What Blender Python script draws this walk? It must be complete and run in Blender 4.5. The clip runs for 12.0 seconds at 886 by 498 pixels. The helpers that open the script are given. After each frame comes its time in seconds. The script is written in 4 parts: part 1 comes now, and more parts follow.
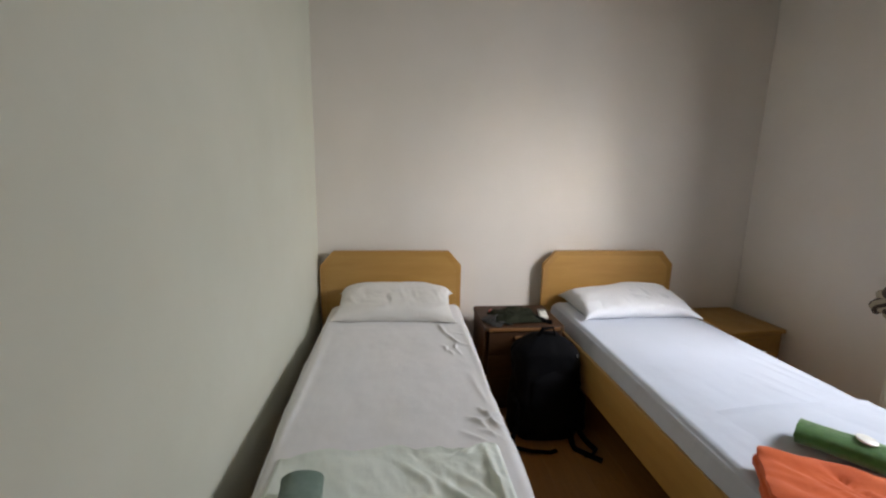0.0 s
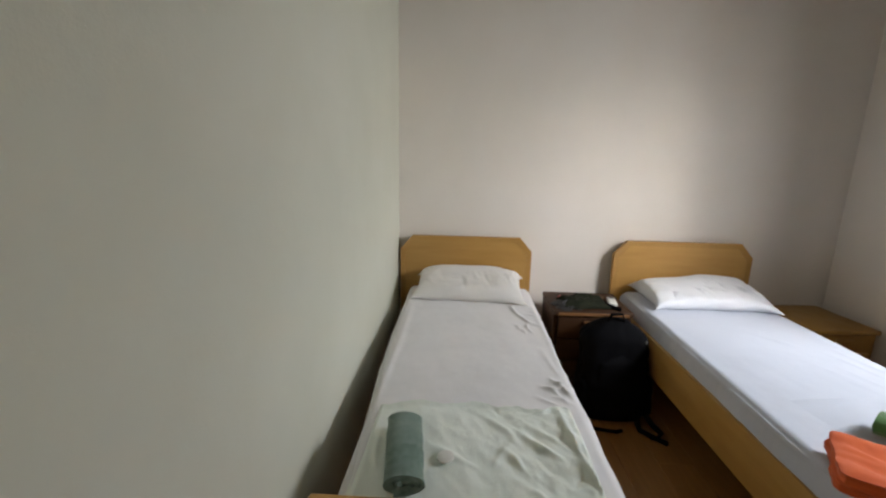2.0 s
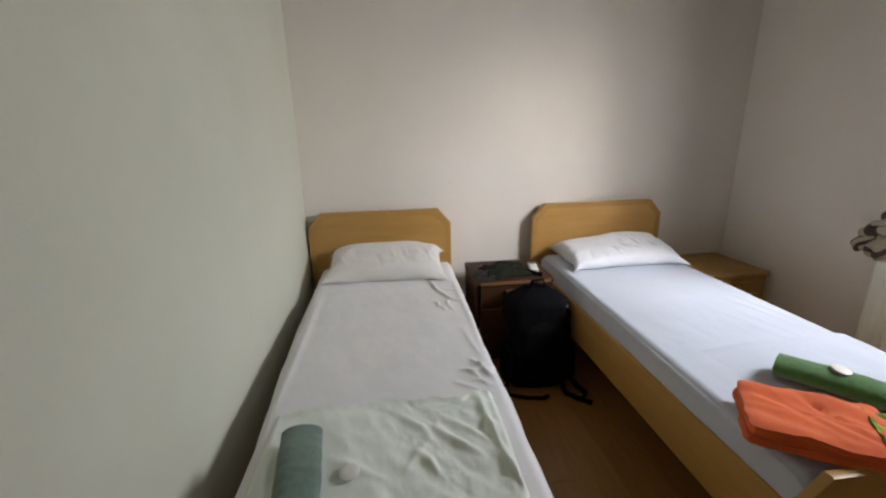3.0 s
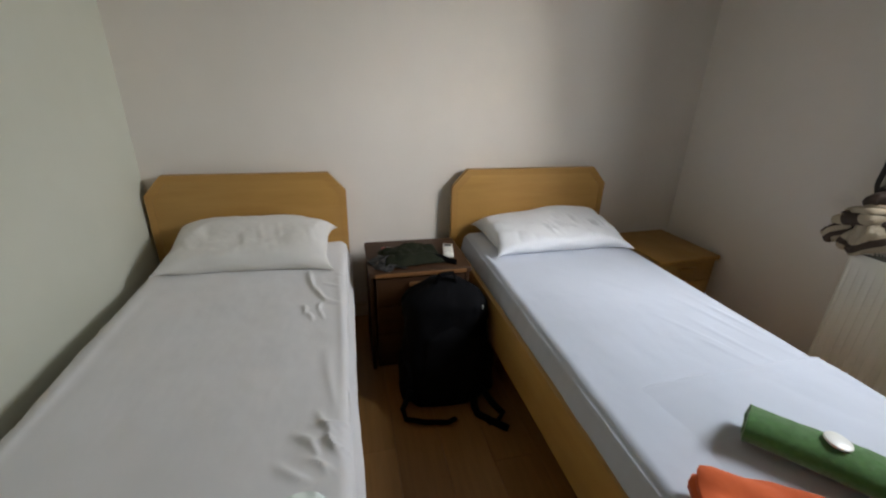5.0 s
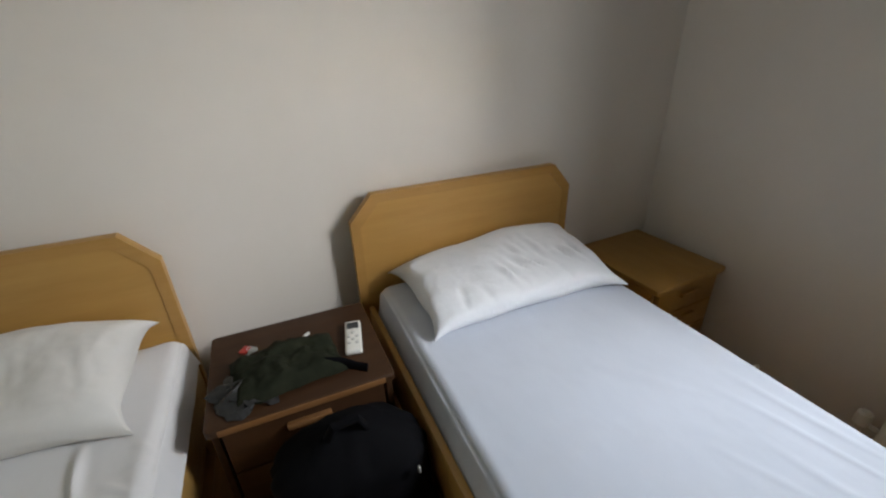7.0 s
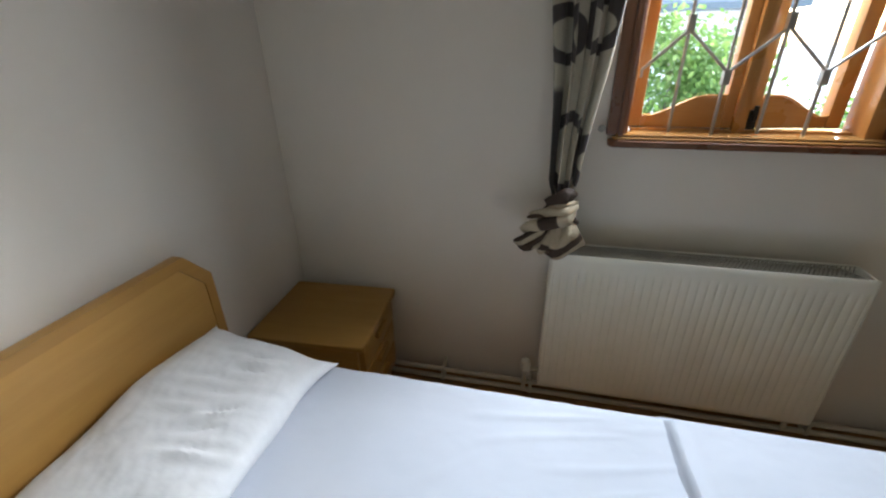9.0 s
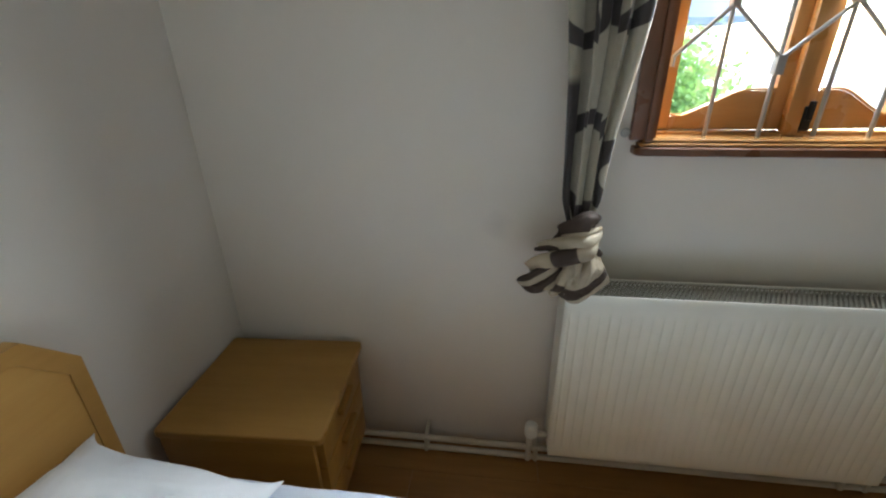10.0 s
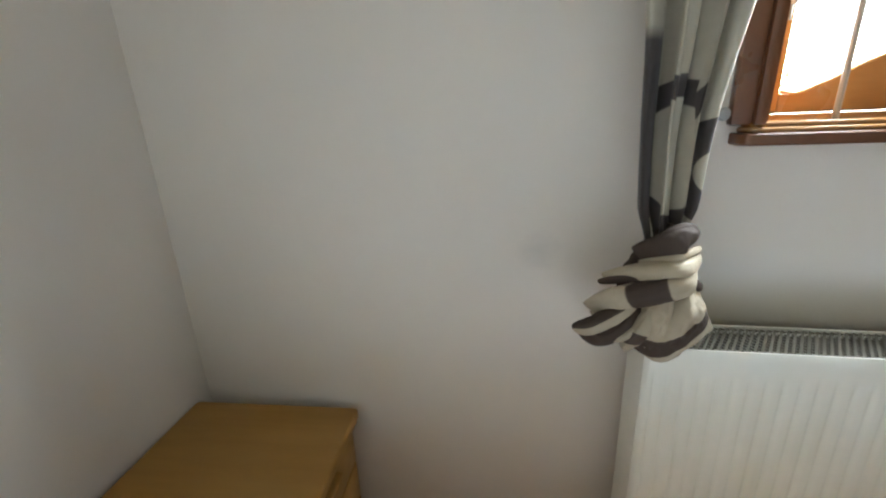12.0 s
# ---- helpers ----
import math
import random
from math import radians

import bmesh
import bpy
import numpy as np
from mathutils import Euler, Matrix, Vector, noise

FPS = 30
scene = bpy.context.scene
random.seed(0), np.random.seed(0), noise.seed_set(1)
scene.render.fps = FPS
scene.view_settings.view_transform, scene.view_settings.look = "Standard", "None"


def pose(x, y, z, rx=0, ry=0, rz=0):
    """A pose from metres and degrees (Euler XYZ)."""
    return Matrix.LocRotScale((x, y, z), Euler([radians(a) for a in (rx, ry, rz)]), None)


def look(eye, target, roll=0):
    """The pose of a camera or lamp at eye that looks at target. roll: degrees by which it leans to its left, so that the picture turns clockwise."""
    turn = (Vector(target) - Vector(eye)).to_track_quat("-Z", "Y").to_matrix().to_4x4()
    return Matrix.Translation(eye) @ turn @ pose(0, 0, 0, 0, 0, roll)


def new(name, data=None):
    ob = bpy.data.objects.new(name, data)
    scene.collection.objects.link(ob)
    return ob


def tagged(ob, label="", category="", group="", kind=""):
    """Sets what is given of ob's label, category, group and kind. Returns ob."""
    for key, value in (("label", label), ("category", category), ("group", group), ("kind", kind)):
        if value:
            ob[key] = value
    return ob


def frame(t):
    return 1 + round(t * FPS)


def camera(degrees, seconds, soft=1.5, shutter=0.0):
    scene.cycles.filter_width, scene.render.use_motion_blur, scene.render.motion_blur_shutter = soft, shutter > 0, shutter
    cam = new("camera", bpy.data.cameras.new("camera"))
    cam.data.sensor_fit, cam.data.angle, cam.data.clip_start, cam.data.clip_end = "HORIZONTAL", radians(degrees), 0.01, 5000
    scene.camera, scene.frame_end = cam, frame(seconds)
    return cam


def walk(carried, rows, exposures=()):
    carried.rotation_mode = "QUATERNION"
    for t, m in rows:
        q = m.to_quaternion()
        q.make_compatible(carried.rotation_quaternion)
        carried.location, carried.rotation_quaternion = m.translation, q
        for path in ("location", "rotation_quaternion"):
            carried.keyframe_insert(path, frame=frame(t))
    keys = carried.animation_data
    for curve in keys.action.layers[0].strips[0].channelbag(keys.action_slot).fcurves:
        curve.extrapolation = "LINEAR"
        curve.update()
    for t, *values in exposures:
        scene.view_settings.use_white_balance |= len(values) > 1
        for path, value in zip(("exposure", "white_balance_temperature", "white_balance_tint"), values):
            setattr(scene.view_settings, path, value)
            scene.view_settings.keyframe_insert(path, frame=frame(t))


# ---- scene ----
cam = camera(93.7, 12.0, soft=2.2)

PATH = [
    (0, (0.59, -2.871, 1.478), (0.779, -0.914, 1.109), 1.0),
    (0.5, (0.545, -3.008, 1.457), (0.366, -1.062, 1.035), -0.4),
    (1, (0.5, -3.082, 1.457), (0.227, -1.142, 1.05), 0.0),
    (1.5, (0.502, -3.111, 1.484), (0.296, -1.163, 1.08), 1.3),
    (2, (0.486, -3.062, 1.487), (0.39, -1.11, 1.063), 1.1),
    (2.5, (0.539, -2.964, 1.486), (0.584, -1.017, 1.029), -0.3),
    (3, (0.61, -2.867, 1.46), (0.83, -0.958, 0.904), -1.3),
    (3.2, (0.61, -2.825, 1.428), (0.953, -0.95, 0.821), -1.1),
    (4.8, (0.993, -2.393, 1.398), (1.538, -0.616, 0.66), 1.5),
    (5, (1.0, -2.307, 1.401), (1.432, -0.506, 0.645), 1.6),
    (5.5, (1.067, -2.141, 1.442), (1.184, -0.315, 0.635), 2.2),
    (6, (1.228, -1.96, 1.463), (1.307, -0.145, 0.626), 2.3),
    (6.5, (1.294, -1.708, 1.43), (1.622, 0.064, 0.563), 0.0),
    (7, (1.354, -1.455, 1.411), (2.05, 0.194, 0.519), -2.0),
    (7.5, (1.43, -1.213, 1.404), (2.45, 0.22, 0.453), -2.9),
    (7.7, (1.445, -1.139, 1.412), (2.629, 0.152, 0.446), -2.3),
    (9.3, (1.638, -1.041, 1.492), (3.424, -0.719, 0.652), -1.3),
    (9.5, (1.699, -0.99, 1.483), (3.499, -0.703, 0.66), -1.4),
    (10, (1.938, -0.935, 1.4), (3.749, -0.692, 0.588), -1.0),
    (10.5, (2.218, -0.892, 1.264), (4.035, -0.711, 0.448), -0.2),
    (11, (2.35, -0.82, 1.229), (4.165, -0.599, 0.419), -1.0),
    (11.5, (2.309, -0.799, 1.213), (4.155, -0.576, 0.477), -1.0),
    (12, (2.241, -0.884, 1.246), (4.112, -0.552, 0.623), -2.4),
]
walk(cam, [(t, look(eye, target, roll)) for t, eye, target, roll in PATH],
     exposures=[(0.0, 3.04, 6700, 14), (0.9, 3.26, 6740, 13), (1.6, 3.22, 6740, 13), (2.5, 3.08, 6720, 13), (3.2, 3.08, 6680, 14), (4.8, 2.74, 6650, 11), (7.0, 2.70, 6580, 10), (7.7, 2.70, 6560, 10),
                (9.4, 3.09, 6230, 7), (10.0, 3.38, 6120, 5), (10.6, 3.94, 6080, 5), (11.5, 4.06, 6100, 5), (12.0, 4.00, 6100, 5)])

# ---- light ----
world = bpy.data.worlds.new("sky")
scene.world = world
world.use_nodes = True
wn = world.node_tree
sky = wn.nodes.new("ShaderNodeTexSky")
sky.sky_type, sky.sun_disc = "NISHITA", False
SUN_DIR = Vector((0.46, -0.77, 0.38)).normalized()      # from the room towards the light
sky.sun_elevation = math.asin(SUN_DIR.z)
sky.sun_rotation = math.atan2(SUN_DIR.x, SUN_DIR.y)
wn.nodes["Background"].inputs["Strength"].default_value = 0.15
wn.links.new(sky.outputs[0], wn.nodes["Background"].inputs["Color"])
sun = new("sun", bpy.data.lights.new("sun", "SUN"))
sun.data.energy, sun.data.angle, sun.data.color = 1.8, radians(52), (0.98, 0.98, 1.0)
sun.matrix_world = look(SUN_DIR * 20, (0, 0, 0))
# the sky's light in the window's opening
lamp = new("window_skylight", bpy.data.lights.new("window_skylight", "AREA"))
lamp.data.shape, lamp.data.size, lamp.data.size_y = "RECTANGLE", 0.62, 0.60
lamp.data.energy, lamp.data.color, lamp.data.spread = 6.5, (0.90, 0.955, 1.0), radians(130)
lamp.matrix_world = look((3.43, -1.83, 2.00), (1.10, -0.50, 0.0))


# ---- materials ----
def material(name, colour, rough=0.6, metal=0.0):
    m = bpy.data.materials.new(name)
    m.use_nodes = True
    b = m.node_tree.nodes["Principled BSDF"]
    b.inputs["Base Color"].default_value = (*colour, 1)
    b.inputs["Roughness"].default_value, b.inputs["Metallic"].default_value = rough, metal
    return m


def node(m, kind, **values):
    n = m.node_tree.nodes.new(kind)
    for key, value in values.items():
        n.inputs[key].default_value = value
    return n


def link(m, a, b):
    m.node_tree.links.new(a, b)


def coords(m, scale=(1, 1, 1), space="Object", turn=(0, 0, 0)):
    tc, mp = node(m, "ShaderNodeTexCoord"), node(m, "ShaderNodeMapping")
    mp.inputs["Scale"].default_value, mp.inputs["Rotation"].default_value = scale, turn
    link(m, tc.outputs[space], mp.inputs["Vector"])
    return mp.outputs[0]


def ramp(m, source, stops):
    r = node(m, "ShaderNodeValToRGB")
    e = r.color_ramp.elements
    while len(e) < len(stops):
        e.new(0.5)
    for k, (at, c) in zip(e, stops):
        k.position, k.color = at, (*c, 1) if len(c) == 3 else c
    link(m, source, r.inputs[0])
    return r.outputs[0]


def mix(m, fac, a, b, kind="MIX"):
    n = node(m, "ShaderNodeMix")
    n.data_type, n.blend_type = "RGBA", kind
    for source, socket in ((fac, n.inputs[0]), (a, n.inputs[6]), (b, n.inputs[7])):
        if isinstance(source, (int, float)):
            socket.default_value = source
        elif isinstance(source, tuple):
            socket.default_value = (*source, 1)
        else:
            link(m, source, socket)
    return n.outputs[2]


def noise_tex(m, vec, scale, detail=4, rough=0.55):
    n = node(m, "ShaderNodeTexNoise", Scale=scale, Detail=detail, Roughness=rough)
    link(m, vec, n.inputs["Vector"])
    return n.outputs["Fac"]


def bump(m, height, strength, distance):
    n = node(m, "ShaderNodeBump", Strength=strength, Distance=distance)
    link(m, height, n.inputs["Height"])
    old = m.node_tree.nodes["Principled BSDF"].inputs["Normal"]
    if old.links:
        link(m, old.links[0].from_socket, n.inputs["Normal"])
    link(m, n.outputs[0], old)


def colour(m, out):
    link(m, out, m.node_tree.nodes["Principled BSDF"].inputs["Base Color"])


def roughness(m, out):
    link(m, out, m.node_tree.nodes["Principled BSDF"].inputs["Roughness"])


def plaster(name, tone, deep):
    m = material(name, tone, 0.75)
    v = coords(m)
    colour(m, mix(m, ramp(m, noise_tex(m, v, 1.3, 5), [(0.35, (0, 0, 0)), (0.75, (1, 1, 1))]), tone, deep))
    bump(m, noise_tex(m, v, 7, 3), 0.25, 0.01)
    bump(m, noise_tex(m, v, 160, 3), 0.22, 0.0015)
    return m


def wood(name, light, dark, grain=(1.2, 14, 14), rough=0.42, turn=(0, 0, 0), coat=0.0):
    """Grain runs along the first axis of the mapped object space."""
    m = material(name, light, rough)
    v = coords(m, grain, turn=turn)
    long = noise_tex(m, v, 2.2, 6, 0.6)
    fine = noise_tex(m, coords(m, tuple(6 * g for g in grain), turn=turn), 3, 3)
    c = mix(m, ramp(m, long, [(0.3, (0, 0, 0)), (0.7, (1, 1, 1))]), light, dark)
    c = mix(m, 0.22, c, mix(m, fine, light, dark))
    info = node(m, "ShaderNodeObjectInfo")
    vary = node(m, "ShaderNodeHueSaturation", Saturation=1.0)
    mr = node(m, "ShaderNodeMapRange")
    mr.inputs[3].default_value, mr.inputs[4].default_value = 0.92, 1.06
    link(m, info.outputs["Random"], mr.inputs[0])
    link(m, mr.outputs[0], vary.inputs["Value"])
    link(m, c, vary.inputs["Color"])
    colour(m, vary.outputs[0])
    bump(m, fine, 0.12, 0.001)
    rg = ramp(m, noise_tex(m, coords(m), 6, 3), [(0.3, (rough - .08,) * 3), (0.7, (rough + .1,) * 3)])
    roughness(m, rg)
    m.node_tree.nodes["Principled BSDF"].inputs["Coat Weight"].default_value = coat
    return m


def cloth(name, tone, deep, weave=900, rough=0.9, crease=0.25, big=5.0, sheen=0.15):
    m = material(name, tone, rough)
    v = coords(m)
    colour(m, mix(m, ramp(m, noise_tex(m, v, big, 4), [(0.3, (0, 0, 0)), (0.72, (1, 1, 1))]), tone, deep))
    n1 = noise_tex(m, coords(m, (1, 0.45, 1), turn=(0, 0, 0.5)), 9, 4)
    bump(m, n1, crease, 0.012)
    bump(m, noise_tex(m, v, weave, 2), 0.25, 0.0006)
    m.node_tree.nodes["Principled BSDF"].inputs["Sheen Weight"].default_value = sheen
    return m


def terry(name, tone, deep):
    m = material(name, tone, 0.95)
    v = coords(m)
    colour(m, mix(m, ramp(m, noise_tex(m, v, 60, 5), [(0.3, (0, 0, 0)), (0.7, (1, 1, 1))]), tone, deep))
    bump(m, noise_tex(m, v, 420, 3), 0.8, 0.003)
    bump(m, noise_tex(m, v, 30, 3), 0.4, 0.006)
    m.node_tree.nodes["Principled BSDF"].inputs["Sheen Weight"].default_value = 0.5
    return m


WALL = plaster("wall_paint", (0.785, 0.738, 0.680), (0.725, 0.678, 0.615))
# same room paint, darkened: the west wall's dimmer light is put into the colour
WALL_SHADED = plaster("wall_paint_shaded", (0.652, 0.653, 0.553), (0.592, 0.593, 0.488))
# same paint made lighter in place of bounce light, plus a soot stain
WALL_LIT_STAINED = plaster("lit_wall_paint_with_soot_stain", (0.83, 0.775, 0.715), (0.775, 0.715, 0.655))
sep = node(WALL_LIT_STAINED, "ShaderNodeSeparateXYZ")
wob = node(WALL_LIT_STAINED, "ShaderNodeTexNoise", Scale=3.0, Detail=4.0)
link(WALL_LIT_STAINED, coords(WALL_LIT_STAINED), sep.inputs[0])
link(WALL_LIT_STAINED, coords(WALL_LIT_STAINED), wob.inputs["Vector"])
rise = node(WALL_LIT_STAINED, "ShaderNodeMath")
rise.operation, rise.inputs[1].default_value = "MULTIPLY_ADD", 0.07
link(WALL_LIT_STAINED, wob.outputs["Fac"], rise.inputs[0])
link(WALL_LIT_STAINED, sep.outputs["Z"], rise.inputs[2])
up = ramp(WALL_LIT_STAINED, rise.outputs[0], [(0.70, (0, 0, 0)), (0.78, (1, 1, 1)), (0.84, (0.55, 0.55, 0.55)), (0.93, (0, 0, 0))])
near = node(WALL_LIT_STAINED, "ShaderNodeMapRange")
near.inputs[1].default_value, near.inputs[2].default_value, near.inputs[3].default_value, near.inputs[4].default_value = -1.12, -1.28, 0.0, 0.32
far = node(WALL_LIT_STAINED, "ShaderNodeMapRange")
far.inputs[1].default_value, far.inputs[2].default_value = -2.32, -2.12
link(WALL_LIT_STAINED, sep.outputs["Y"], near.inputs[0])
link(WALL_LIT_STAINED, sep.outputs["Y"], far.inputs[0])
soot = mix(WALL_LIT_STAINED, 1.0, mix(WALL_LIT_STAINED, 1.0, up, near.outputs[0], "MULTIPLY"), far.outputs[0], "MULTIPLY")
paint = WALL_LIT_STAINED.node_tree.nodes["Principled BSDF"].inputs["Base Color"].links[0].from_socket
stained = mix(WALL_LIT_STAINED, soot, paint, (0.46, 0.39, 0.25))
# the curtain knot's soft shadow, painted on the wall as a small grey patch
knot_reach = node(WALL_LIT_STAINED, "ShaderNodeVectorMath")
knot_reach.operation, knot_reach.inputs[1].default_value = "DISTANCE", (3.18, -0.945, 0.93)
link(WALL_LIT_STAINED, coords(WALL_LIT_STAINED), knot_reach.inputs[0])
shade_edge = node(WALL_LIT_STAINED, "ShaderNodeMath")
shade_edge.operation, shade_edge.inputs[1].default_value = "MULTIPLY_ADD", 0.06
link(WALL_LIT_STAINED, noise_tex(WALL_LIT_STAINED, coords(WALL_LIT_STAINED, (1, 1, 2.5)), 14, 4), shade_edge.inputs[0])
link(WALL_LIT_STAINED, knot_reach.outputs["Value"], shade_edge.inputs[2])
knot_shade = ramp(WALL_LIT_STAINED, shade_edge.outputs[0], [(0.02, (0.20, 0.20, 0.20)), (0.085, (0, 0, 0))])
colour(WALL_LIT_STAINED, mix(WALL_LIT_STAINED, knot_shade, stained, (0.30, 0.28, 0.27)))
# unseen ceiling, darkened so that less bounce light reaches the upper walls
CEIL_DARKENED = plaster("ceiling_paint_darkened", (0.58, 0.55, 0.48), (0.53, 0.50, 0.43))
OAK = wood("honey_oak_veneer", (0.525, 0.302, 0.088), (0.435, 0.235, 0.060), (1.2, 10, 10), 0.38)
OAK_UP = wood("honey_oak_veneer_upright", (0.50, 0.302, 0.094), (0.42, 0.238, 0.065), (10, 10, 1.2), 0.38)
OAK_LONG = wood("honey_oak_veneer_long", (0.50, 0.302, 0.094), (0.42, 0.238, 0.065), (10, 1.2, 10), 0.38)
OAK_RIM = wood("redder_oak_edging", (0.47, 0.262, 0.075), (0.39, 0.205, 0.052), (1.2, 10, 10), 0.36)
# honey oak darkened for the corner nightstand, its shade put into the colour
OAK_SHADED = wood("honey_oak_veneer_shaded", (0.39, 0.215, 0.048), (0.32, 0.165, 0.034), (10, 1.2, 10), 0.45)
BROWN = wood("red_brown_veneer", (0.060, 0.025, 0.0085), (0.036, 0.0145, 0.0055), (1.5, 12, 12), 0.55)
BROWN_LIGHT = wood("worn_brown_edge", (0.24, 0.115, 0.042), (0.17, 0.075, 0.026), (1.5, 12, 12), 0.4)
PINE = wood("varnished_pine", (0.48, 0.235, 0.065), (0.38, 0.165, 0.04), (12, 1.4, 12), 0.3, coat=0.3)
PINE_UP = wood("varnished_pine_upright", (0.48, 0.235, 0.065), (0.38, 0.165, 0.04), (12, 12, 1.4), 0.3, coat=0.3)
SILL = wood("glossy_varnished_sill", (0.42, 0.215, 0.07), (0.33, 0.155, 0.045), (12, 1.4, 12), 0.22, coat=1.0)
CASING = wood("dark_varnished_casing", (0.17, 0.062, 0.024), (0.11, 0.038, 0.015), (12, 12, 1.4), 0.32, coat=0.3)
SHEET = cloth("white_sheet_cloth", (0.555, 0.595, 0.68), (0.53, 0.57, 0.65), crease=0.07)
SHEET_OLD = cloth("grey_white_sheet_cloth", (0.76, 0.745, 0.745), (0.71, 0.70, 0.70), crease=0.08)
PILLOWCASE = cloth("white_pillowcase_cloth", (0.76, 0.785, 0.825), (0.71, 0.735, 0.78), crease=0.45)
PILLOWCASE_OLD = cloth("cream_white_pillowcase_cloth", (0.755, 0.735, 0.70), (0.70, 0.68, 0.645), crease=0.3)
MINT = cloth("pale_mint_satin", (0.80, 0.845, 0.785), (0.72, 0.775, 0.705), rough=0.5, crease=0.5, big=4)
SAGE = terry("sage_green_terry", (0.15, 0.235, 0.19), (0.10, 0.17, 0.135))
GREEN = terry("grass_green_terry", (0.065, 0.20, 0.035), (0.04, 0.13, 0.022))
ORANGE = cloth("orange_cotton", (0.78, 0.145, 0.03), (0.64, 0.10, 0.02), crease=0.45, big=9)
RADIATOR = material("cream_enamel", (0.76, 0.76, 0.70), 0.35)
v = coords(RADIATOR)
colour(RADIATOR, mix(RADIATOR, ramp(RADIATOR, noise_tex(RADIATOR, v, 5, 5), [(0.4, (0, 0, 0)), (0.8, (1, 1, 1))]), (0.84, 0.83, 0.76), (0.76, 0.745, 0.665)))
bump(RADIATOR, noise_tex(RADIATOR, v, 60, 2), 0.06, 0.002)
# near-black tone that stands in for the shade inside the radiator
HOLLOW_SHADE = material("radiator_hollow_shade", (0.33, 0.33, 0.27), 0.6)
colour(HOLLOW_SHADE, mix(HOLLOW_SHADE, noise_tex(HOLLOW_SHADE, coords(HOLLOW_SHADE), 40, 4), (0.10, 0.095, 0.075), (0.06, 0.055, 0.045)))
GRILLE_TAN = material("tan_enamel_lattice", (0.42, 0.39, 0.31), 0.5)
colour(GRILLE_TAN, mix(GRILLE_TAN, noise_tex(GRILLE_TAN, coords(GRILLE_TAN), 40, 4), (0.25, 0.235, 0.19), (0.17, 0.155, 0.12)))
PIPE = material("cream_pipe_paint", (0.62, 0.58, 0.49), 0.45)
colour(PIPE, mix(PIPE, noise_tex(PIPE, coords(PIPE), 14, 4), (0.66, 0.62, 0.53), (0.50, 0.46, 0.37)))
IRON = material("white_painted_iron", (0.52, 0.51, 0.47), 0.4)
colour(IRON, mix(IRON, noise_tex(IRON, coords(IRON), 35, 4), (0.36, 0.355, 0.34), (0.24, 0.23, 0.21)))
WHITE_PLASTIC = material("white_plastic", (0.80, 0.79, 0.74), 0.35)
colour(WHITE_PLASTIC, mix(WHITE_PLASTIC, noise_tex(WHITE_PLASTIC, coords(WHITE_PLASTIC), 30, 3), (0.82, 0.81, 0.76), (0.74, 0.73, 0.68)))
DARK_PLASTIC = material("dark_plastic", (0.03, 0.032, 0.036), 0.3)
BUTTON = material("pale_grey_rubber", (0.60, 0.60, 0.57), 0.6)
GREY_PLASTIC = material("grey_plastic", (0.42, 0.43, 0.42), 0.4)
BLACK_CLOTH = cloth("black_nylon", (0.004, 0.004, 0.005), (0.0025, 0.0025, 0.0035), rough=0.8, crease=0.6, big=12, sheen=0.0)
OLIVE = cloth("dark_olive_cloth", (0.024, 0.026, 0.016), (0.014, 0.016, 0.010), rough=0.85, crease=0.7, big=20, sheen=0.0)
BROWN.node_tree.nodes["Principled BSDF"].inputs["Specular IOR Level"].default_value = 0.3
for m in (BLACK_CLOTH, OLIVE):
    m.node_tree.nodes["Principled BSDF"].inputs["Specular IOR Level"].default_value = 0.07
FILM = material("grey_plastic_film", (0.022, 0.022, 0.023), 0.45)
bump(FILM, noise_tex(FILM, coords(FILM), 40, 4), 0.8, 0.008)
RED = material("red_plastic", (0.45, 0.03, 0.02), 0.35)
STEEL = material("steel", (0.6, 0.6, 0.6), 0.3, 1.0)
BLACK_IRON = material("black_iron", (0.02, 0.02, 0.02), 0.5, 0.6)

# patterned curtain cloth: cream with charcoal-brown loops and bands
CURTAIN = material("cream_and_charcoal_curtain_cloth", (0.6, 0.56, 0.47), 0.7)
uv = coords(CURTAIN, (1, 1, 1), "UV")
warp = node(CURTAIN, "ShaderNodeTexNoise", Scale=3.0, Detail=1.0)
link(CURTAIN, uv, warp.inputs["Vector"])
bent = node(CURTAIN, "ShaderNodeVectorMath")
bent.operation = "MULTIPLY_ADD"
bent.inputs[1].default_value = (0.04, 0.04, 0)
link(CURTAIN, warp.outputs["Color"], bent.inputs[0])
link(CURTAIN, uv, bent.inputs[2])
pattern = None
